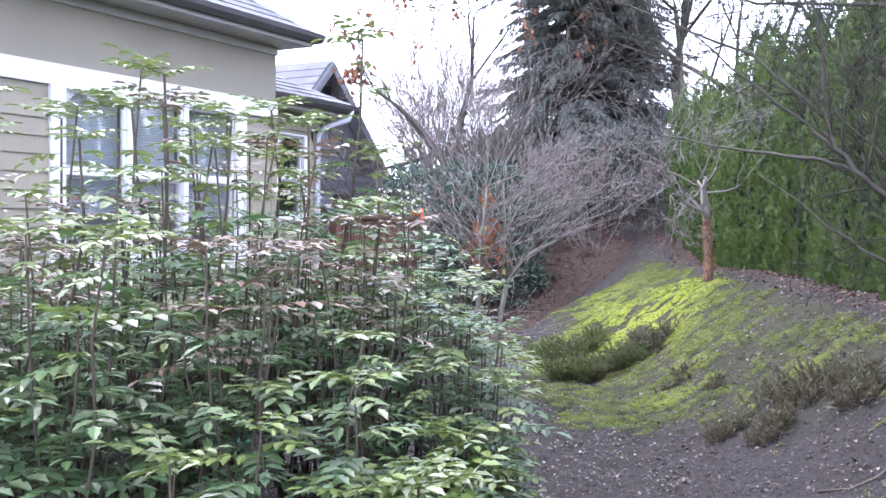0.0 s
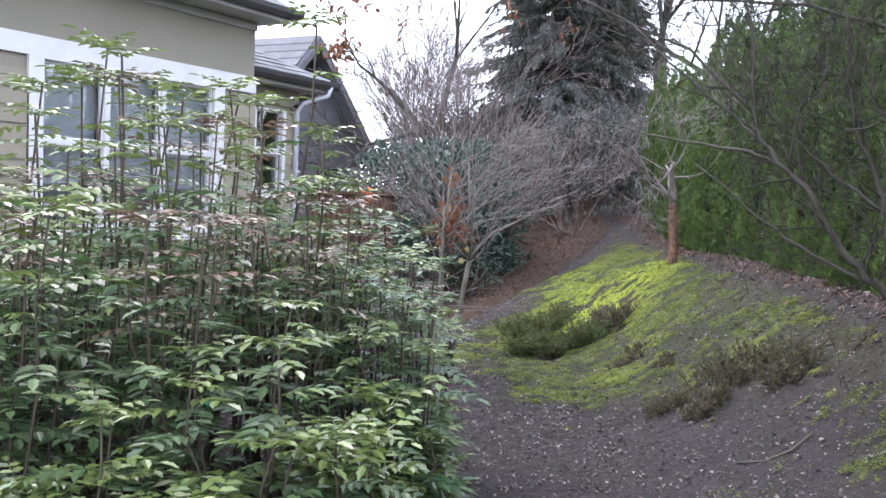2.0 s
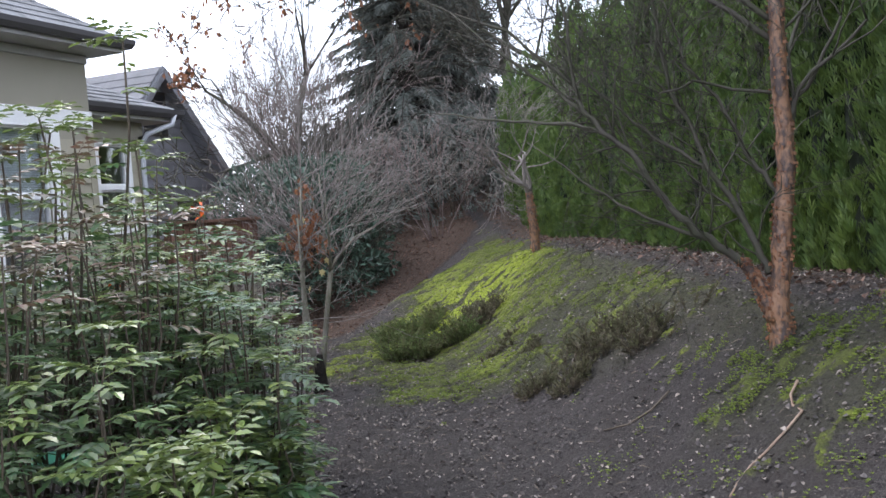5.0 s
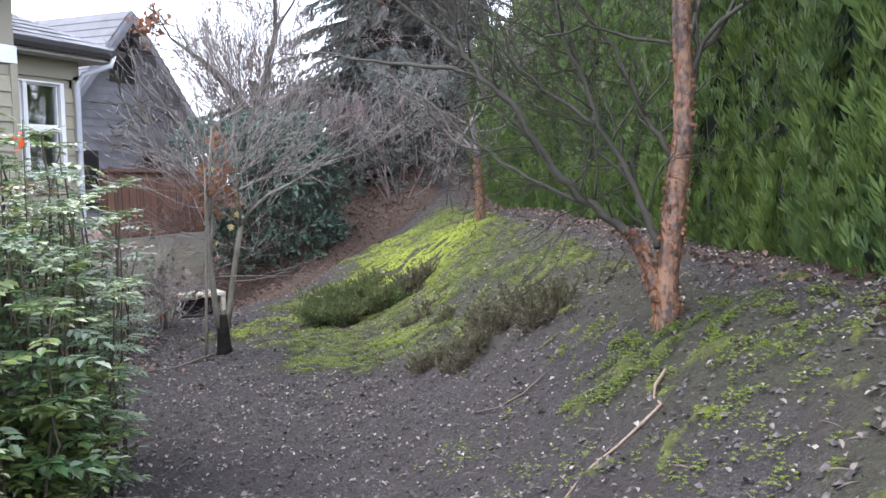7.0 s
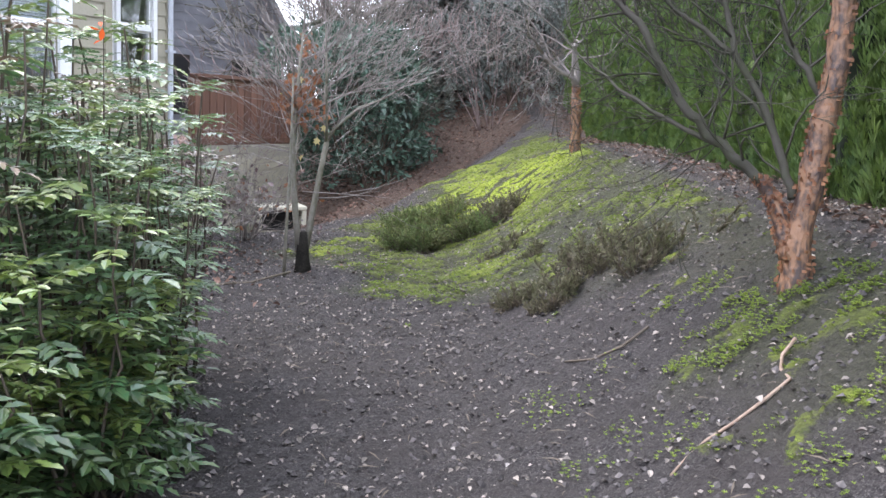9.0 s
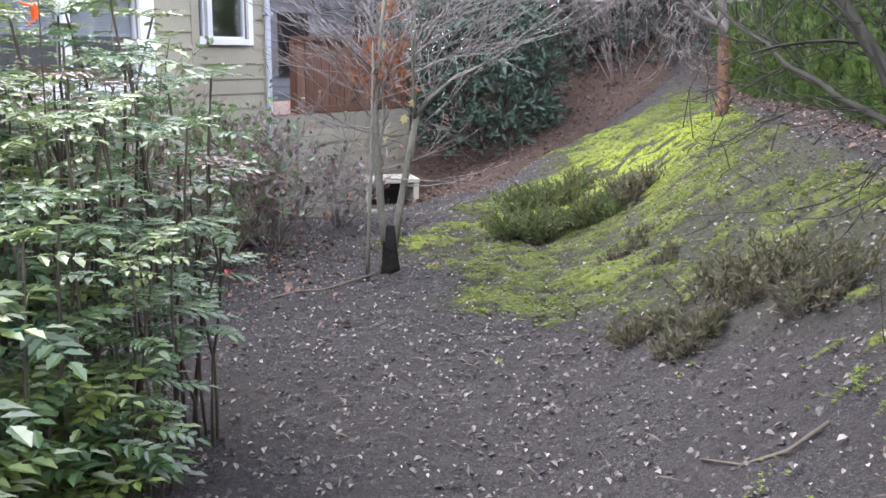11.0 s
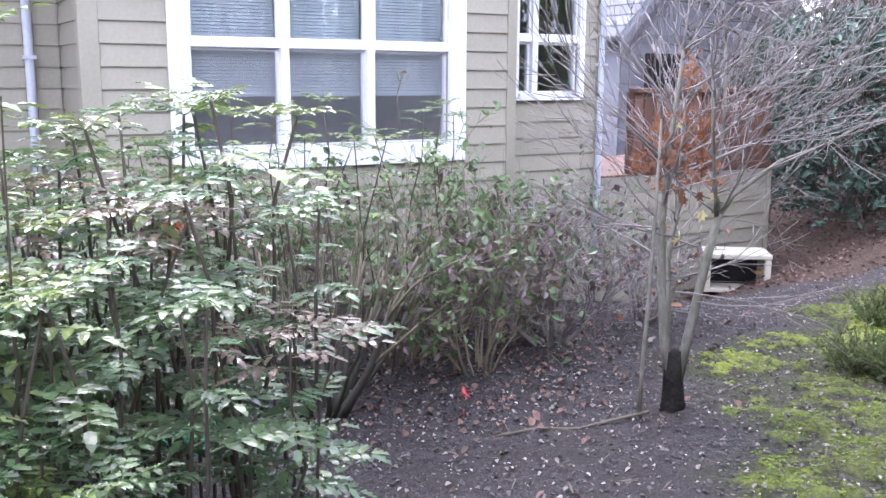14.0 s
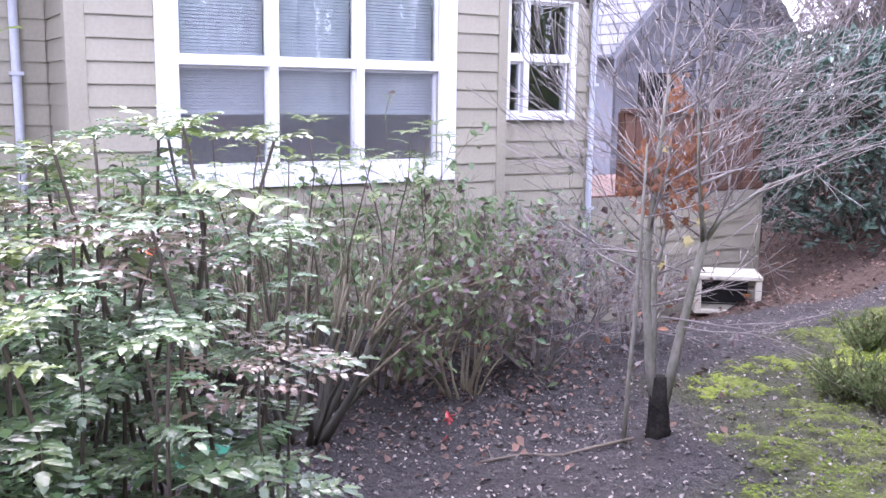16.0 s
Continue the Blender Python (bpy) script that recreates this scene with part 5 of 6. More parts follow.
# ---- twiggy shrubs below the window ----
def twiggy_shrub(at, height, seed, label, leaf_mat, leaves, stem_mat=None, stems=28, spread=0.9):
    rng = random.Random(seed)
    t = thing("twiggy_shrub", at, label, "shrub", "shrubs below the window")
    g, tips = Geo(), []
    for k in range(stems // 2 + 1):
        a = rng.uniform(0, 6.28)
        lean = rng.uniform(0.1, spread)
        d = np.array((math.cos(a) * lean, math.sin(a) * lean, 1.0))
        grow(g, (math.cos(a) * 0.08, math.sin(a) * 0.08, -0.04), d, height * rng.uniform(0.3, 0.46), rng.uniform(0.007, 0.015), 4, rng, (2, 3), 0.40, 0.74, 0.05, 4, 5, tips, 0.10, 0.002)
    part("branchwork", g, stem_mat or M_MOSSTEM, t, smooth=True)
    lv, lf = leaf_template(1.0, 0.28, 0.2, 0.15)
    for mat, n, nm in zip(leaf_mat, leaves, ("foliage", "coloured_foliage")):
        b = Geo()
        mats = []
        for _ in range(int(n * 1.8)):
            p, d = rng.choice(tips)
            mats.append(along(p, np.array([rng.gauss(0, 0.7) for _ in range(3)]) + (0, 0, 0.1), rng.uniform(0.045, 0.085), rng, 0.6))
        b.scatter(lv, lf, mats)
        part(nm, b, mat, t)
    return t


def fan_shrub(at, seed):
    """A pruned shrub: thick mossy stems that fan out from one stool, with straight shoots above."""
    rng = random.Random(seed)
    t = thing("twiggy_shrub", at, "pruned shrub with a fan of thick mossy stems", "shrub", "shrubs below the window")
    low, shoots, tips = Geo(), Geo(), []
    for k in range(17):
        a = k / 17 * 6.28 + rng.uniform(-0.2, 0.2)
        lean = rng.uniform(0.25, 1.05)
        o = np.array((math.cos(a), math.sin(a), 0))
        r0 = rng.uniform(0.012, 0.026)
        pts, p = [], o * rng.uniform(0.04, 0.13) + np.array((0, 0, -0.04))
        for i in range(6):
            pts.append(p)
            p = p + o * lean * 0.13 * (1 - 0.08 * i) + np.array((rng.gauss(0, 0.012), rng.gauss(0, 0.012), 0.13))
        low.tube(pts, [r0 * (1.15 - 0.09 * i) for i in range(6)], 7, 0.12, rng)
        for i in (3, 4, 5, 5):
            d = o * lean * rng.uniform(0.3, 1.0) + np.array((rng.gauss(0, 0.16), rng.gauss(0, 0.16), 1.0))
            grow(shoots, pts[i], d, rng.uniform(0.22, 0.42), r0 * 0.5, 2, rng, (1, 2), 0.22, 0.7, 0.1, 4, 5, tips, 0.05, 0.002)
    part("stool", low, M_TWIGDARK, t, "thick dark mossy stems", True)
    part("upper_growth", shoots, M_MOSSTEM, t, "straight tan shoots", True)
    lv, lf = leaf_template(1.0, 0.28, 0.2, 0.15)
    g = Geo()
    g.scatter(lv, lf, [along(rng.choice(tips)[0], [rng.gauss(0, 0.7) for _ in range(3)], rng.uniform(0.03, 0.06), rng, 0.6) for _ in range(170)])
    part("foliage", g, M_MAHONIA, t)


fan_shrub((2.68, -0.10, ground_z(2.68, -0.10)), 211)
for x, y, h, sd, lab, lm, n in (
        (2.0, 0.75, 1.25, 2, "twiggy shrub with small green leaves", (M_PALEGREEN, M_PURPLE), (420, 120)),
        (1.4, 1.5, 1.35, 3, "twiggy shrub with small green leaves", (M_PALEGREEN, M_PURPLE), (480, 60)),
        (2.5, 1.05, 1.0, 4, "low twiggy shrub with purple-red leaves", (M_PURPLE, M_MAHONIA), (260, 120)),
        (2.2, 1.85, 1.05, 5, "bare grey twiggy shrub", (M_PURPLE, M_DRYLEAF), (120, 20)),
        (1.2, 2.6, 1.2, 6, "bare grey twiggy shrub", (M_MAHONIA, M_DRYLEAF), (160, 20)),
        (2.1, 2.8, 0.8, 7, "low bare grey twiggy shrub", (M_PURPLE, M_DRYLEAF), (60, 15)),
        (0.9, 0.4, 1.3, 8, "twiggy shrub with small green leaves", (M_PALEGREEN, M_PURPLE), (350, 80)),
        (0.6, 3.6, 1.1, 9, "bare grey twiggy shrub", (M_DRYLEAF, M_MAHONIA), (25, 90)),
        (1.5, -0.6, 1.25, 10, "twiggy shrub with small green leaves", (M_PALEGREEN, M_PURPLE), (380, 60))):
    twiggy_shrub((x, y, ground_z(x, y)), h, 200 + sd, lab, lm, n, M_TWIG if "grey" in lab else None)


# ---- low shrubs on the bank ----
def needle_shrub(name, cx, cy, ax, ay, rot, height, n, mat, seed, label):
    """Many leaning branches from a few crowns, each clothed in short needle sprays."""
    rng = random.Random(seed)
    t = thing(name, (cx, cy, ground_z(cx, cy)), label, "shrub", "low shrubs on the bank")
    g, st = Geo(), Geo()
    v = [(0, 0, 0), (-0.15, 0.4, 0.03), (0, 1, 0), (0.15, 0.4, 0.03)]
    mats = []
    hubs = [(rng.uniform(-0.9, 0.9), rng.uniform(-0.8, 0.8), rng.uniform(0.55, 1.25)) for _ in range(11)]
    c, s = math.cos(rot), math.sin(rot)
    for _ in range(n):
        hx, hy, hh = rng.choice(hubs)
        a, r = rng.uniform(0, 6.28), math.sqrt(rng.random())
        px, py = ax * (hx * 0.75 + 0.16 * r * math.cos(a)), ay * (hy * 0.7 + 0.22 * r * math.sin(a))
        x, y = px * c - py * s, px * s + py * c
        z0 = ground_z(cx + x, cy + y) - ground_z(cx, cy)
        h = height * hh * rng.uniform(0.5, 1.15)
        d = np.array((rng.gauss(0, 0.22) + 0.75 * math.cos(a) * r, rng.gauss(0, 0.22) + 0.75 * math.sin(a) * r, 1.0))
        d /= np.linalg.norm(d)
        base = np.array((x, y, z0 - 0.01))
        bend = np.array((math.cos(a), math.sin(a), 0.0)) * r * 0.15 * h
        pts = [base, base + d * h * 0.55, base + d * h + bend]
        st.tube(pts, [0.005, 0.0035, 0.0015], 3)
        m = int(16 + 60 * h)
        for k in range(m):
            f = 0.2 + 0.8 * k / m
            p = base + d * h * f + bend * f * f
            mats.append(along(p, d * 0.9 + np.array([rng.gauss(0, 0.5) for _ in range(3)]), rng.uniform(0.025, 0.05), rng))
    g.scatter(v, [(0, 3, 2, 1)], mats)
    tagged(part("branchwork", st, M_STEM, t), kind="stuff")
    part("foliage", g, mat, t)


needle_shrub("juniper", 4.15, 3.25, 0.62, 0.34, radians(62), 0.29, 640, M_JUNIPER, 1, "low spreading green juniper on the mossy bank")
needle_shrub("juniper", 3.42, 4.40, 0.62, 0.32, radians(58), 0.27, 500, M_JUNIPER, 2, "low spreading green juniper behind another")
needle_shrub("heath_shrub", 4.55, 3.75, 0.34, 0.26, radians(58), 0.25, 220, M_HEATH, 3, "low brownish heath shrub on the bank")
for k, (x, y, a, b, h) in enumerate(((6.32, 0.85, 0.34, 0.22, 0.20), (6.72, 0.62, 0.36, 0.24, 0.22), (7.05, 0.30, 0.30, 0.22, 0.24), (6.08, 0.55, 0.17, 0.14, 0.15), (6.42, 0.28, 0.2, 0.15, 0.16), (5.25, 2.2, 0.35, 0.18, 0.10), (5.75, 1.6, 0.3, 0.14, 0.10))):
    needle_shrub("heath_shrub", x, y, a, b, radians(10 + 17 * k), h * 0.9, 60, M_HEATH, 10 + k, "low twiggy brown-green heath shrub on the bank")


# ---- evergreen bush beyond the deck and the dark thicket ----
def leafy_bush(name, at, rad, height, n, mat, seed, label, leaf=0.1, category="shrub"):
    rng = random.Random(seed)
    t = thing(name, at, label, category)
    st, tips = Geo(), []
    for k in range(9):
        a = k * 0.7
        grow(st, (0.1 * math.cos(a), 0.1 * math.sin(a), -0.1), (math.cos(a) * 0.55, math.sin(a) * 0.55, 1), height * 0.4, 0.03, 3, rng, (2, 3), 0.35, 0.7, 0.1, 4, 5, tips)
    part("branchwork", st, M_STEM, t)
    g = Geo()
    lv, lf = leaf_template(1.0, 0.2, 0.15, 0.2)
    mats = []
    clumps = []
    for _ in range(n // 12):
        z = rng.random() ** 0.8
        a = rng.uniform(0, 6.28)
        r = rad * math.sqrt(max(0.05, 1 - (z * 1.04 - 0.35) ** 2 * 1.7)) * rng.uniform(0.62, 1.05)
        clumps.append(np.array((r * math.cos(a), r * math.sin(a), z * height)))
    for c in clumps:
        o = np.array((c[0], c[1], 0.3 * height * rng.random()))
        o = o / (np.linalg.norm(o) + 1e-6)
        for k in range(12):
            d = o * 0.5 + np.array([rng.gauss(0, 0.6) for _ in range(3)])
            mats.append(along(c + np.array([rng.gauss(0, leaf * 0.5) for _ in range(3)]), d, leaf * rng.uniform(0.7, 1.3), rng, 0.5))
    g.scatter(lv, lf, mats)
    part("foliage", g, mat, t)
    return t


leafy_bush("evergreen_bush", (-0.1, 8.5, ground_z(-0.1, 8.5)), 1.25, 2.5, 6500, M_RHODO, 41, "large dark evergreen bush beyond the deck", 0.12)
leafy_bush("evergreen_bush", (-1.5, 9.6, ground_z(-1.5, 9.6)), 1.6, 2.6, 6500, M_RHODO, 42, "large dark evergreen bush beyond the deck", 0.12)
leafy_bush("evergreen_bush", (0.9, 12.6, 1.0), 1.5, 2.6, 3600, M_FIR, 43, "dark evergreen undergrowth at the top of the bank", 0.12)
leafy_bush("evergreen_bush", (-1.4, 14.2, 0.9), 1.9, 3.0, 3600, M_FIR, 44, "dark evergreen undergrowth at the top of the bank", 0.13)
leafy_bush("evergreen_bush", (2.6, 14.6, 1.5), 1.7, 2.6, 3600, M_FIR, 45, "dark evergreen undergrowth at the top of the bank", 0.13)
leafy_bush("evergreen_bush", (-4.5, 16.5, 0.9), 2.2, 3.2, 3600, M_FIR, 46, "dark evergreen undergrowth at the top of the bank", 0.14)


# ---- bare brush and trees behind ----
def bare_tree(name, at, height, seed, label, mat, trunk_r=0.05, stems=1, depth=6, spread=0.36, leaves=0, leaf_z=(0.5, 0.9), up=0.12, min_r=0.003):
    rng = random.Random(seed)
    t = thing(name, at, label, "tree")
    g, tips = Geo(), []
    for k in range(stems):
        a = rng.uniform(0, 6.28)
        lean = 0.06 if stems == 1 else rng.uniform(0.08, 0.38)
        grow(g, (0.12 * math.cos(a) * (stems > 1), 0.12 * math.sin(a) * (stems > 1), -0.1), (math.cos(a) * lean, math.sin(a) * lean, 1), height * 0.30, trunk_r * rng.uniform(0.8, 1.1), depth, rng, (2, 3), spread, 0.76, up, 4, 5, tips, 0.10, min_r)
    part("crown", g, mat, t, smooth=True)
    if leaves:
        b = Geo()
        pool = [p for p, d in tips if leaf_z[0] * height < p[2] < leaf_z[1] * height]
        lv, lf = leaf_template(1.0, 0.36, 0.3, 0.3)
        b.scatter(lv, lf, [along(rng.choice(pool) + np.array([rng.gauss(0, 0.08) for _ in range(3)]), (rng.gauss(0, 0.6), rng.gauss(0, 0.6), -1), rng.uniform(0.08, 0.14), rng) for _ in range(leaves if pool else 0)])
        part("dry_foliage", b, M_DRYLEAF, t)
    return t


for k, (x, y, h, r, n, dp) in enumerate(((0.7, 8.2, 2.4, 0.012, 10, 4), (-0.9, 9.2, 3.3, 0.016, 9, 4), (1.3, 10.4, 2.7, 0.014, 9, 4), (2.3, 11.6, 2.3, 0.012, 8, 4), (-1.6, 8.3, 3.0, 0.014, 8, 4), (-0.6, 10.6, 3.2, 0.018, 8, 4), (-1.8, 10.9, 3.8, 0.025, 9, 5), (-2.2, 12.0, 5.0, 0.03, 12, 5), (-0.8, 15.5, 5.5, 0.04, 4, 5), (-3.6, 13.8, 5.2, 0.03, 12, 5), (-1.3, 6.3, 2.9, 0.014, 9, 4), (-1.5, 7.4, 3.2, 0.016, 9, 4))):
    bare_tree("bare_brush", (x, y, ground_z(x, y)), h, 300 + k, "pinkish-grey bare twiggy brush", M_TWIGPINK if k % 3 else M_TWIGDARK, r, n, dp, 0.30, min_r=0.004)
bare_tree("oak_tree", (-2.9, 12.6, 0.6), 7.6, 330, "tall gnarled bare tree with orange leaves", M_TWIGDARK, 0.26, 1, 7, 0.50, 700, (0.5, 0.98), 0.06, 0.011)
bare_tree("bare_tree", (1.75, 14.2, 1.5), 11.0, 331, "tall bare grey-brown tree behind the hedge", M_TWIGDARK, 0.22, 1, 7, 0.40, 0, min_r=0.006)
bare_tree("bare_tree", (3.3, 12.9, 1.4), 9.5, 334, "tall bare dark tree with crooked limbs behind the hedge", M_TWIGDARK, 0.17, 2, 7, 0.48, 0, min_r=0.008)
bare_tree("bare_tree", (5.4, 11.5, 1.2), 9.0, 335, "tall bare dark tree with crooked limbs behind the hedge", M_TWIGDARK, 0.14, 2, 7, 0.48, 0, min_r=0.007)
bare_tree("bare_tree", (8.0, 10.5, 1.0), 9.5, 332, "tall bare grey-brown tree behind the hedge", M_TWIGDARK, 0.13, 1, 7, 0.42, 0, min_r=0.006)
bare_tree("bare_tree", (-4.3, 14.5, 1.0), 6.0, 333, "tall bare grey tree in the distance", M_TWIG, 0.12, 2, 7, 0.35, 0, min_r=0.006)


def fir(at, height, rad, seed, label):
    rng = random.Random(seed)
    t = thing("fir_tree", at, label, "tree", "tall firs behind")
    part("trunk", Geo().tube([(0, 0, -0.2), (0.03, 0.02, height * 0.5), (0, 0, height)], [0.28, 0.17, 0.02], 8), M_FIRTRUNK, t)
    br, mats = Geo(), []
    z = height * 0.04
    while z < height * 0.99:
        f = z / height
        n = 11
        for k in range(n):
            a = rng.uniform(0, 6.28)
            L = rad * (1 - f) ** 0.75 * rng.uniform(0.5, 1.15) + 0.15
            o = np.array((math.cos(a), math.sin(a), 0))
            p0 = np.array((0, 0, z + rng.uniform(-0.4, 0.4)))
            sag = rng.uniform(0.28, 0.52)
            pts = [p0 + o * L * q + np.array((0, 0, 0.16 * L * q - sag * L * q * q)) for q in (0, 0.35, 0.7, 1.0)]
            br.tube(pts, [0.03, 0.022, 0.014, 0.005], 3)
            for j in range(int(40 + 32 * L)):
                q = rng.uniform(0.15, 1)
                p = p0 + o * L * q + np.array((0, 0, 0.16 * L * q - sag * L * q * q))
                sd = np.array((-o[1], o[0], 0)) * rng.choice((-1, 1))
                d = sd * rng.uniform(0.3, 1) + o * 0.6 + np.array((0, 0, rng.uniform(-1.3, -0.2)))
                mats.append(along(p, d, rng.uniform(0.2, 0.38) * (1.1 - 0.4 * q), rng, 0.6))
        z += 0.30
    tagged(part("branchwork", br, M_FIRTRUNK, t), kind="stuff")
    g = Geo()
    v = [(0, 0, 0), (-0.075, 0.45, 0.02), (0, 1, -0.12), (0.075, 0.45, 0.02)]
    g.scatter(v, [(0, 3, 2, 1)], mats)
    part("needles", g, M_FIR, t)
    return t


fir((-0.9, 14.6, 1.0), 13.0, 2.9, 51, "tall dark fir with drooping branches")
fir((-1.6, 18.5, 1.6), 14.0, 3.0, 52, "tall dark fir with drooping branches")
fir((-2.5, 22.0, 1.6), 9.0, 3.0, 54, "tall dark fir with drooping branches")
fir((0.1, 15.4, 1.2), 9.0, 2.0, 57, "dark fir with drooping branches at the top of the bank")
fir((-7.5, 27.0, 1.6), 8.5, 2.4, 55, "smaller dark fir in the distance")


# ---- ground cover ----
def lay(x, y, z, size, rs, tilt):
    """Matrices for pieces that lie on the ground, turned at random and tilted a little."""
    n = len(x)
    a = rs.uniform(0, 6.28, n)
    m = np.zeros((n, 4, 4))
    m[:, 0, 0], m[:, 1, 0], m[:, 2, 0] = np.cos(a) * size, np.sin(a) * size, rs.normal(0, tilt, n) * size
    m[:, 0, 1], m[:, 1, 1], m[:, 2, 1] = -np.sin(a) * size, np.cos(a) * size, rs.normal(0, tilt, n) * size
    m[:, 2, 2] = size
    m[:, 0, 3], m[:, 1, 3], m[:, 2, 3], m[:, 3, 3] = x, y, z, 1
    return m


def moss_tufts():
    rng = random.Random(71)
    g = Geo()
    v, f = [], []
    for k in range(6):
        a = k * 1.047
        c, s = math.cos(a), math.sin(a)
        v += [(0, 0, 0), (0.5 * c - 0.2 * s, 0.5 * s + 0.2 * c, 0.5), (c, s, 0.55), (0.5 * c + 0.2 * s, 0.5 * s - 0.2 * c, 0.5)]
        f.append((4 * k, 4 * k + 3, 4 * k + 2, 4 * k + 1))
    rs = np.random.RandomState(71)
    x, y = rs.uniform(1.2, 9.3, 260000), rs.uniform(-3.6, 10.5, 260000)
    pick = rs.uniform(0, 1, len(x)) < moss_cover(x, y) * (0.25 + 0.75 * vnoise(x, y, 6.0, 9) ** 2)
    x, y = x[pick][:26000], y[pick][:26000]
    g.scatter(v, f, lay(x, y, surface_z(x, y) + 0.004, rs.uniform(0.007, 0.017, len(x)), rs, 0.15))
    tagged(part("moss_tufts", g, M_MOSSTUFT), "yellow-green moss tufts over the bank", "moss", kind="stuff")
    # brighter clumps round the trunk's foot and on the lower bank
    for nm, cx, cy, r, n in (("moss_clump", 7.78, -1.05, 0.40, 2200), ("moss_clump", 8.2, -0.95, 0.35, 1500), ("moss_clump", 7.38, -0.55, 0.20, 600), ("moss_clump", 4.22, 1.72, 0.08, 150), ("moss_clump", 8.45, -1.6, 0.40, 1000), ("moss_clump", 5.46, 0.3, 0.05, 60), ("moss_clump", 8.1, -2.2, 0.40, 700), ("moss_clump", 7.45, -0.9, 0.07, 120), ("moss_clump", 7.5, -1.75, 0.3, 250), ("moss_clump", 7.0, -1.1, 0.3, 160), ("moss_clump", 6.4, 1.9, 0.3, 700), ("moss_clump", 5.0, 1.3, 0.3, 500), ("moss_clump", 4.6, 1.4, 0.25, 350)):
        g = Geo()
        ms = []
        for _ in range(int(n * 1.8)):
            a, rr = rng.uniform(0, 6.28), r * math.sqrt(rng.random())
            x, y = cx + rr * math.cos(a), cy + rr * math.sin(a)
            if noise.noise(Vector((x * 7, y * 7, 1))) + 0.6 * noise.noise(Vector((x * 19, y * 19, 2))) < -0.02 + 0.25 * rr / r:
                continue
            ms.append(mat4((x, y, ground_z(x, y) + rng.uniform(0.0, 0.03)), (math.cos(a), math.sin(a), 0), (-math.sin(a), math.cos(a), 0), (0, 0, 1.2), rng.uniform(0.006, 0.012)))
        g.scatter(v, f, ms)
        tagged(part(nm, g, M_MOSSTUFT), "bright yellow-green moss clump on soil", "moss", "moss clumps", "stuff")


moss_tufts()


def litter():
    rs = np.random.RandomState(72)
    lv, lf = leaf_template(1.0, 0.34, 0.5, 0.25)
    tv = [(0, 0, 0.06), (0.05, 0.5, 0.12), (0.02, 1, 0.04), (-0.03, 0.5, 0.10)]
    for name, n, lo, hi, mat, label, box in (
            ("leaf_litter", 19000, 0.012, 0.036, M_LITTER, "small pale fallen leaves on dark soil", (1.5, 9.3, -4.8, 6.5)),
            ("bleached_leaves", 900, 0.012, 0.032, M_BLEACHED, "bleached whitish leaf scraps on dark soil", (2.2, 9.0, -4.8, 5.0))):
        g = Geo()
        x, y = rs.uniform(box[0], box[1], n), rs.uniform(box[2], box[3], n)
        g.scatter(lv, lf, lay(x, y, surface_z(x, y) + rs.uniform(0.008, 0.02, n), lo + (hi - lo) * rs.uniform(0, 1, n) ** 2, rs, 0.25))
        tagged(part(name, g, mat), label, "fallen leaves", kind="stuff")
    g = Geo()
    x, y = rs.uniform(1.5, 9.2, 3500), rs.uniform(-4.5, 7.0, 3500)
    g.scatter(tv, [(0, 1, 2, 3)], lay(x, y, surface_z(x, y) + 0.01, rs.uniform(0.03, 0.12, len(x)), rs, 0.1))
    tagged(part("twig_scraps", g, M_DEAD), "thin broken twig scraps on the ground", "fallen twigs", kind="stuff")
    x, y = rs.uniform(-2.5, 9.5, 60000), rs.uniform(-3, 15, 60000)
    keep = rs.uniform(0, 1, len(x)) < leaf_amount(x, y)
    x, y = x[keep][:9500], y[keep][:9500]
    bx, by = rs.normal(2.3, 0.7, 900), rs.normal(0.9, 0.9, 900)
    ok = bx > 0.2
    x, y = np.concatenate([x, bx[ok]]), np.concatenate([y, by[ok]])
    g = Geo()
    g.scatter(lv, lf, lay(x, y, surface_z(x, y) + rs.uniform(0.006, 0.03, len(x)), rs.uniform(0.025, 0.06, len(x)), rs, 0.35))
    tagged(part("leaf_bank", g, M_LEAFBANK), "red-brown fallen leaves covering the bank", "fallen leaves", kind="stuff")


litter()


def ground_stick(name, pts, r, mat, label, lift=0.01):
    t = thing(name, (0, 0, 0), label, "stick")
    p3 = [(x, y, ground_z(x, y) + lift + dz) for x, y, dz in pts]
    part("wood", Geo().tube(p3, [r * (1 - 0.5 * i / len(p3)) for i in range(len(p3))], 6, 0.1, random.Random(3)), mat, t, smooth=True)


ground_stick("peeled_stick", [(7.90, -1.40, 0.03), (7.87, -1.47, 0.02), (7.88, -1.55, 0.01), (7.92, -1.64, 0.01), (7.86, -1.71, 0.01), (7.78, -1.77, 0.0), (7.71, -1.84, 0.01), (7.66, -1.90, 0.0), (7.635, -1.97, 0.0)], 0.0075, M_STICK, "pale peeled crooked stick on the soil")
ground_stick("fallen_twig", [(7.22, -0.72, 0.02), (7.13, -0.80, 0.01), (7.0, -0.80, 0.0), (6.84, -0.71, 0.0)], 0.007, M_DEAD, "thin dark fallen twig on the soil")
ground_stick("fallen_branch", [(3.75, 1.35, 0.02), (3.72, 1.1, 0.01), (3.70, 0.9, 0.0), (3.6, 0.72, 0.01), (3.55, 0.5, 0.0)], 0.011, M_DEAD, "grey-brown fallen branch under the maple")

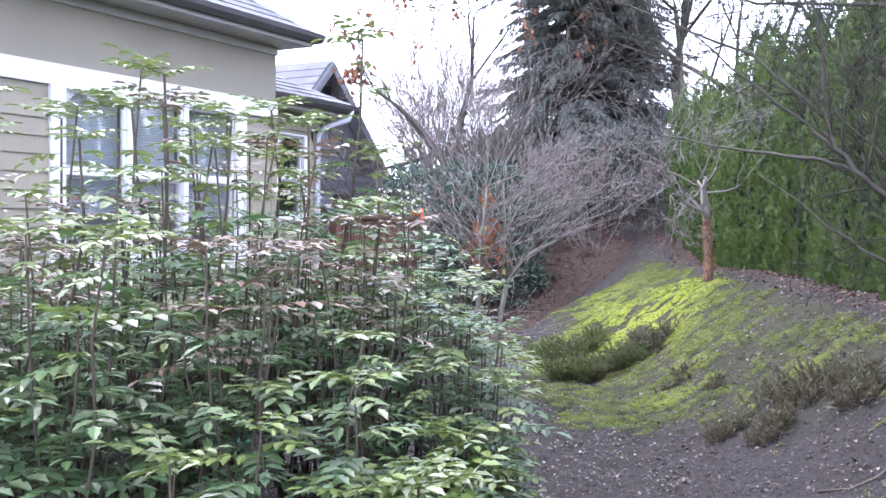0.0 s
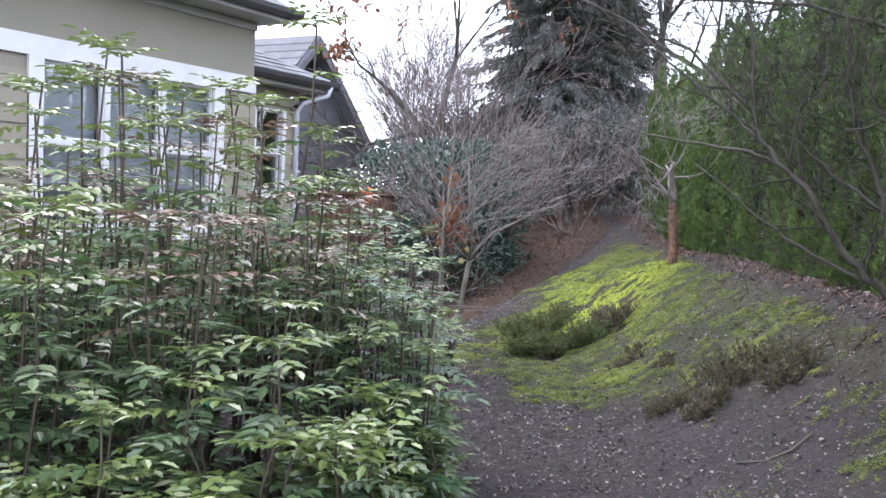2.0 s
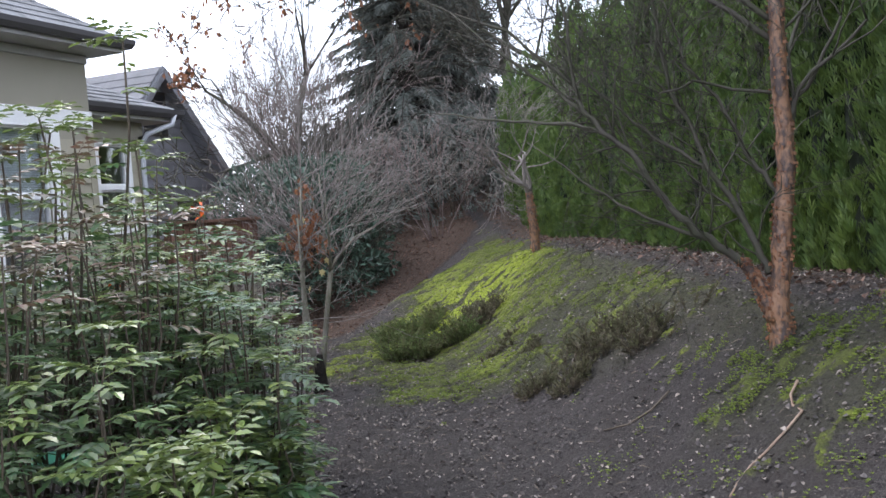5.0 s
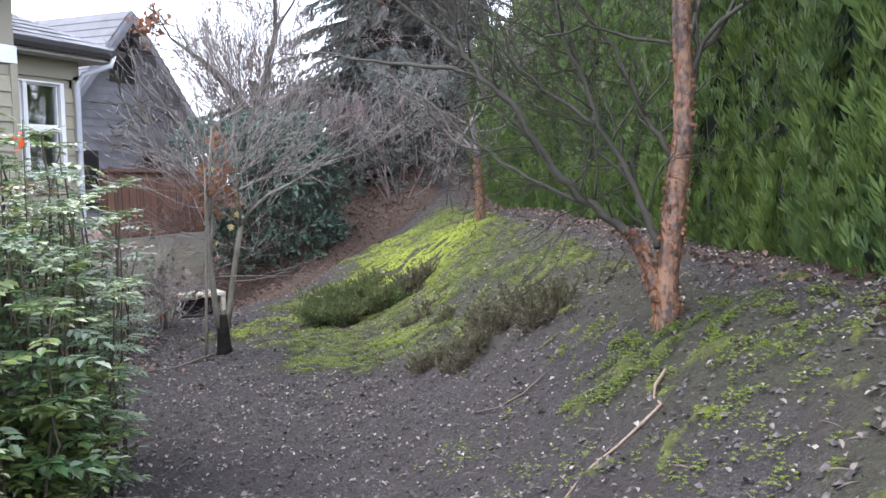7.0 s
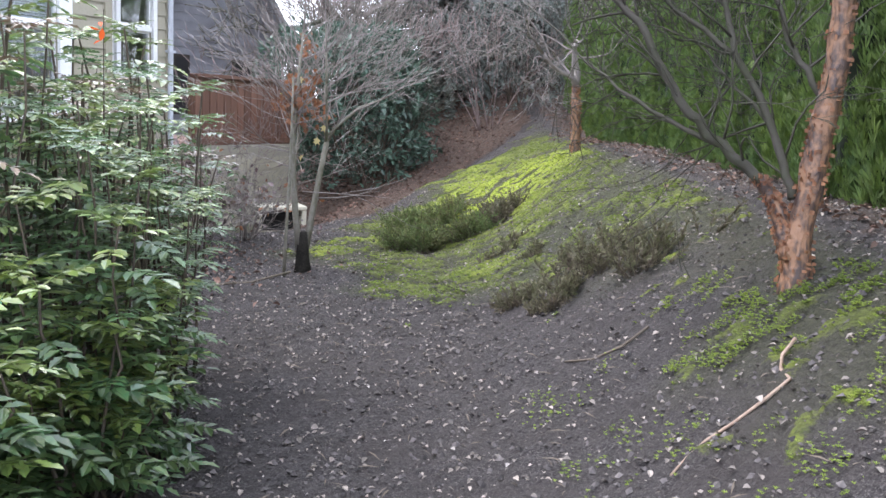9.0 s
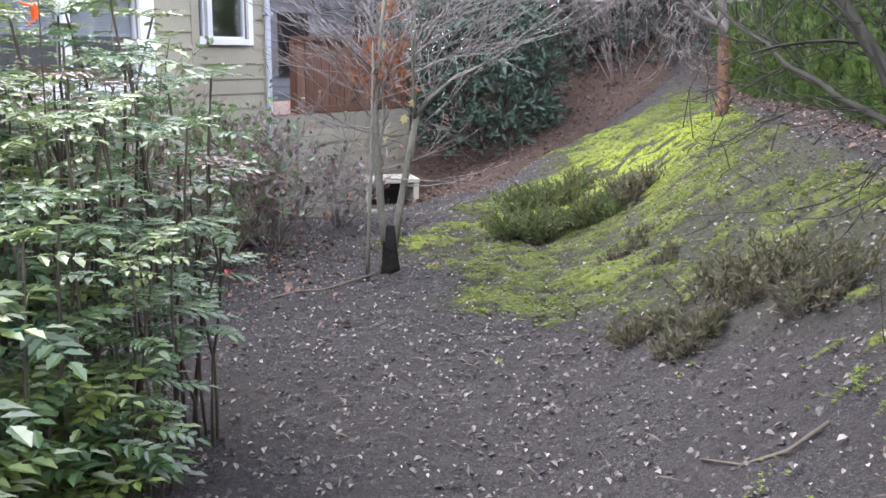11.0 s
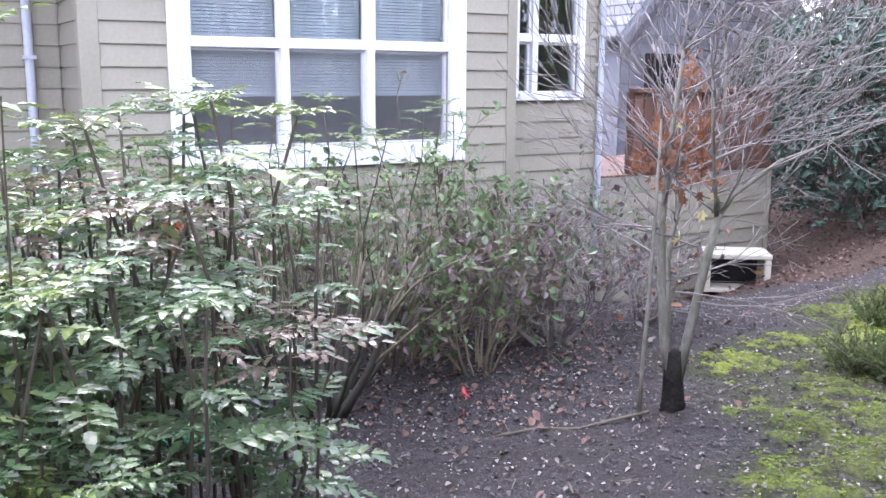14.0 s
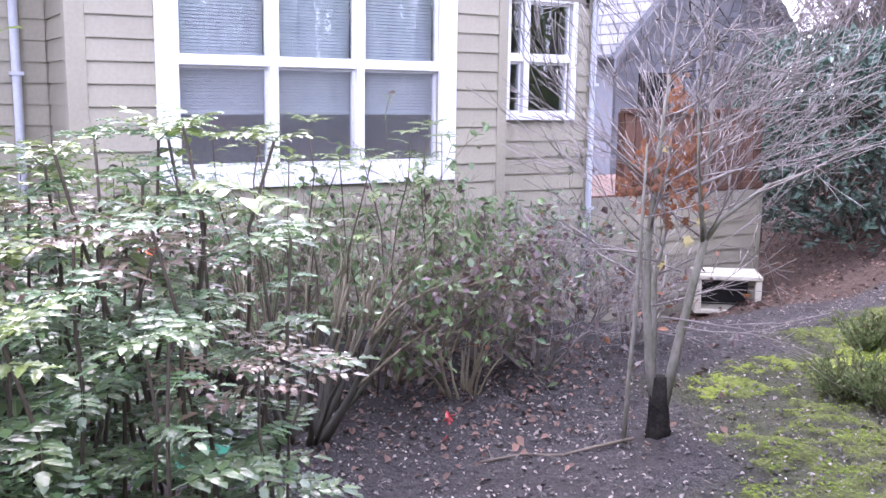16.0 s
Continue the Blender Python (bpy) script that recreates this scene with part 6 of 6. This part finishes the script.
lid = thing("plastic_lid", (2.74, -0.74, ground_z(2.74, -0.74) + 0.005), "green plastic box lid lying under the shrubs", "lid", rz=0.4)
part("cover", boxgeo(-0.15, 0.15, -0.2, 0.2, 0.0, 0.055), M_GREENLID, lid, bevel=0.015)
part("rim", boxgeo(-0.165, 0.165, -0.215, 0.215, 0.0, 0.018), M_GREENLID, lid, bevel=0.006)


def leaf_sprig(at, mat, n, size, seed, label, height=0.25):
    rng = random.Random(seed)
    t = thing("leaf_sprig", at, label, "plant")
    part("stem", Geo().tube([(0, 0, -0.02), (0.01, 0, height * 0.5), (0, 0.02, height)], [0.005, 0.004, 0.002], 4), M_STEM, t)
    g = Geo()
    lv, lf = leaf_template(1.0, 0.22, 0.2, 0.2)
    g.scatter(lv, lf, [along((0, 0, height - rng.uniform(0, 0.14)), (rng.gauss(0, 1), rng.gauss(0, 1), rng.gauss(-0.2, 0.5)), size * rng.uniform(0.7, 1.2), rng, 0.5) for _ in range(n)])
    part("foliage", g, mat, t)


leaf_sprig((3.17, 0.54, ground_z(3.17, 0.54)), M_REDLEAF, 8, 0.06, 1, "small sprig with bright red leaves", 0.16)
leaf_sprig((5.10, -1.865, ground_z(5.10, -1.865)), M_ORANGELEAF, 4, 0.055, 2, "tall stalk tipped with bright orange leaves", 1.77)
leaf_sprig((3.9, -1.2, ground_z(3.9, -1.2)), M_ORANGELEAF, 7, 0.06, 3, "stalk with small orange leaves", 1.35)
leaf_sprig((4.4, -2.6, ground_z(4.4, -2.6)), M_REDLEAF, 9, 0.06, 4, "stalk with small red leaves", 1.3)


def soil_crumbs():
    """Loose lumps of soil on the bare ground."""
    g = Geo()
    v = [(1, 0, 0), (0, 1, 0), (-1, 0, 0), (0, -1, 0), (0.2, 0.1, 0.8)]
    f = [(0, 1, 4), (1, 2, 4), (2, 3, 4), (3, 0, 4)]
    rs = np.random.RandomState(73)
    n = 30000
    x, y = rs.uniform(2.0, 9.0, n), rs.uniform(-4.6, 3.6, n)
    g.scatter(v, f, lay(x, y, surface_z(x, y) + 0.003, 0.004 + 0.016 * rs.uniform(0, 1, n) ** 3, rs, 0.3))
    m = material("crumbly_dark_soil", (0.055, 0.048, 0.047), 0.95, (0.11, 0.098, 0.094), 8, 70, 0.5, island=0.6)
    tagged(part("soil_crumbs", g, m), "loose crumbs of dark soil", "soil", kind="stuff")


soil_crumbs()
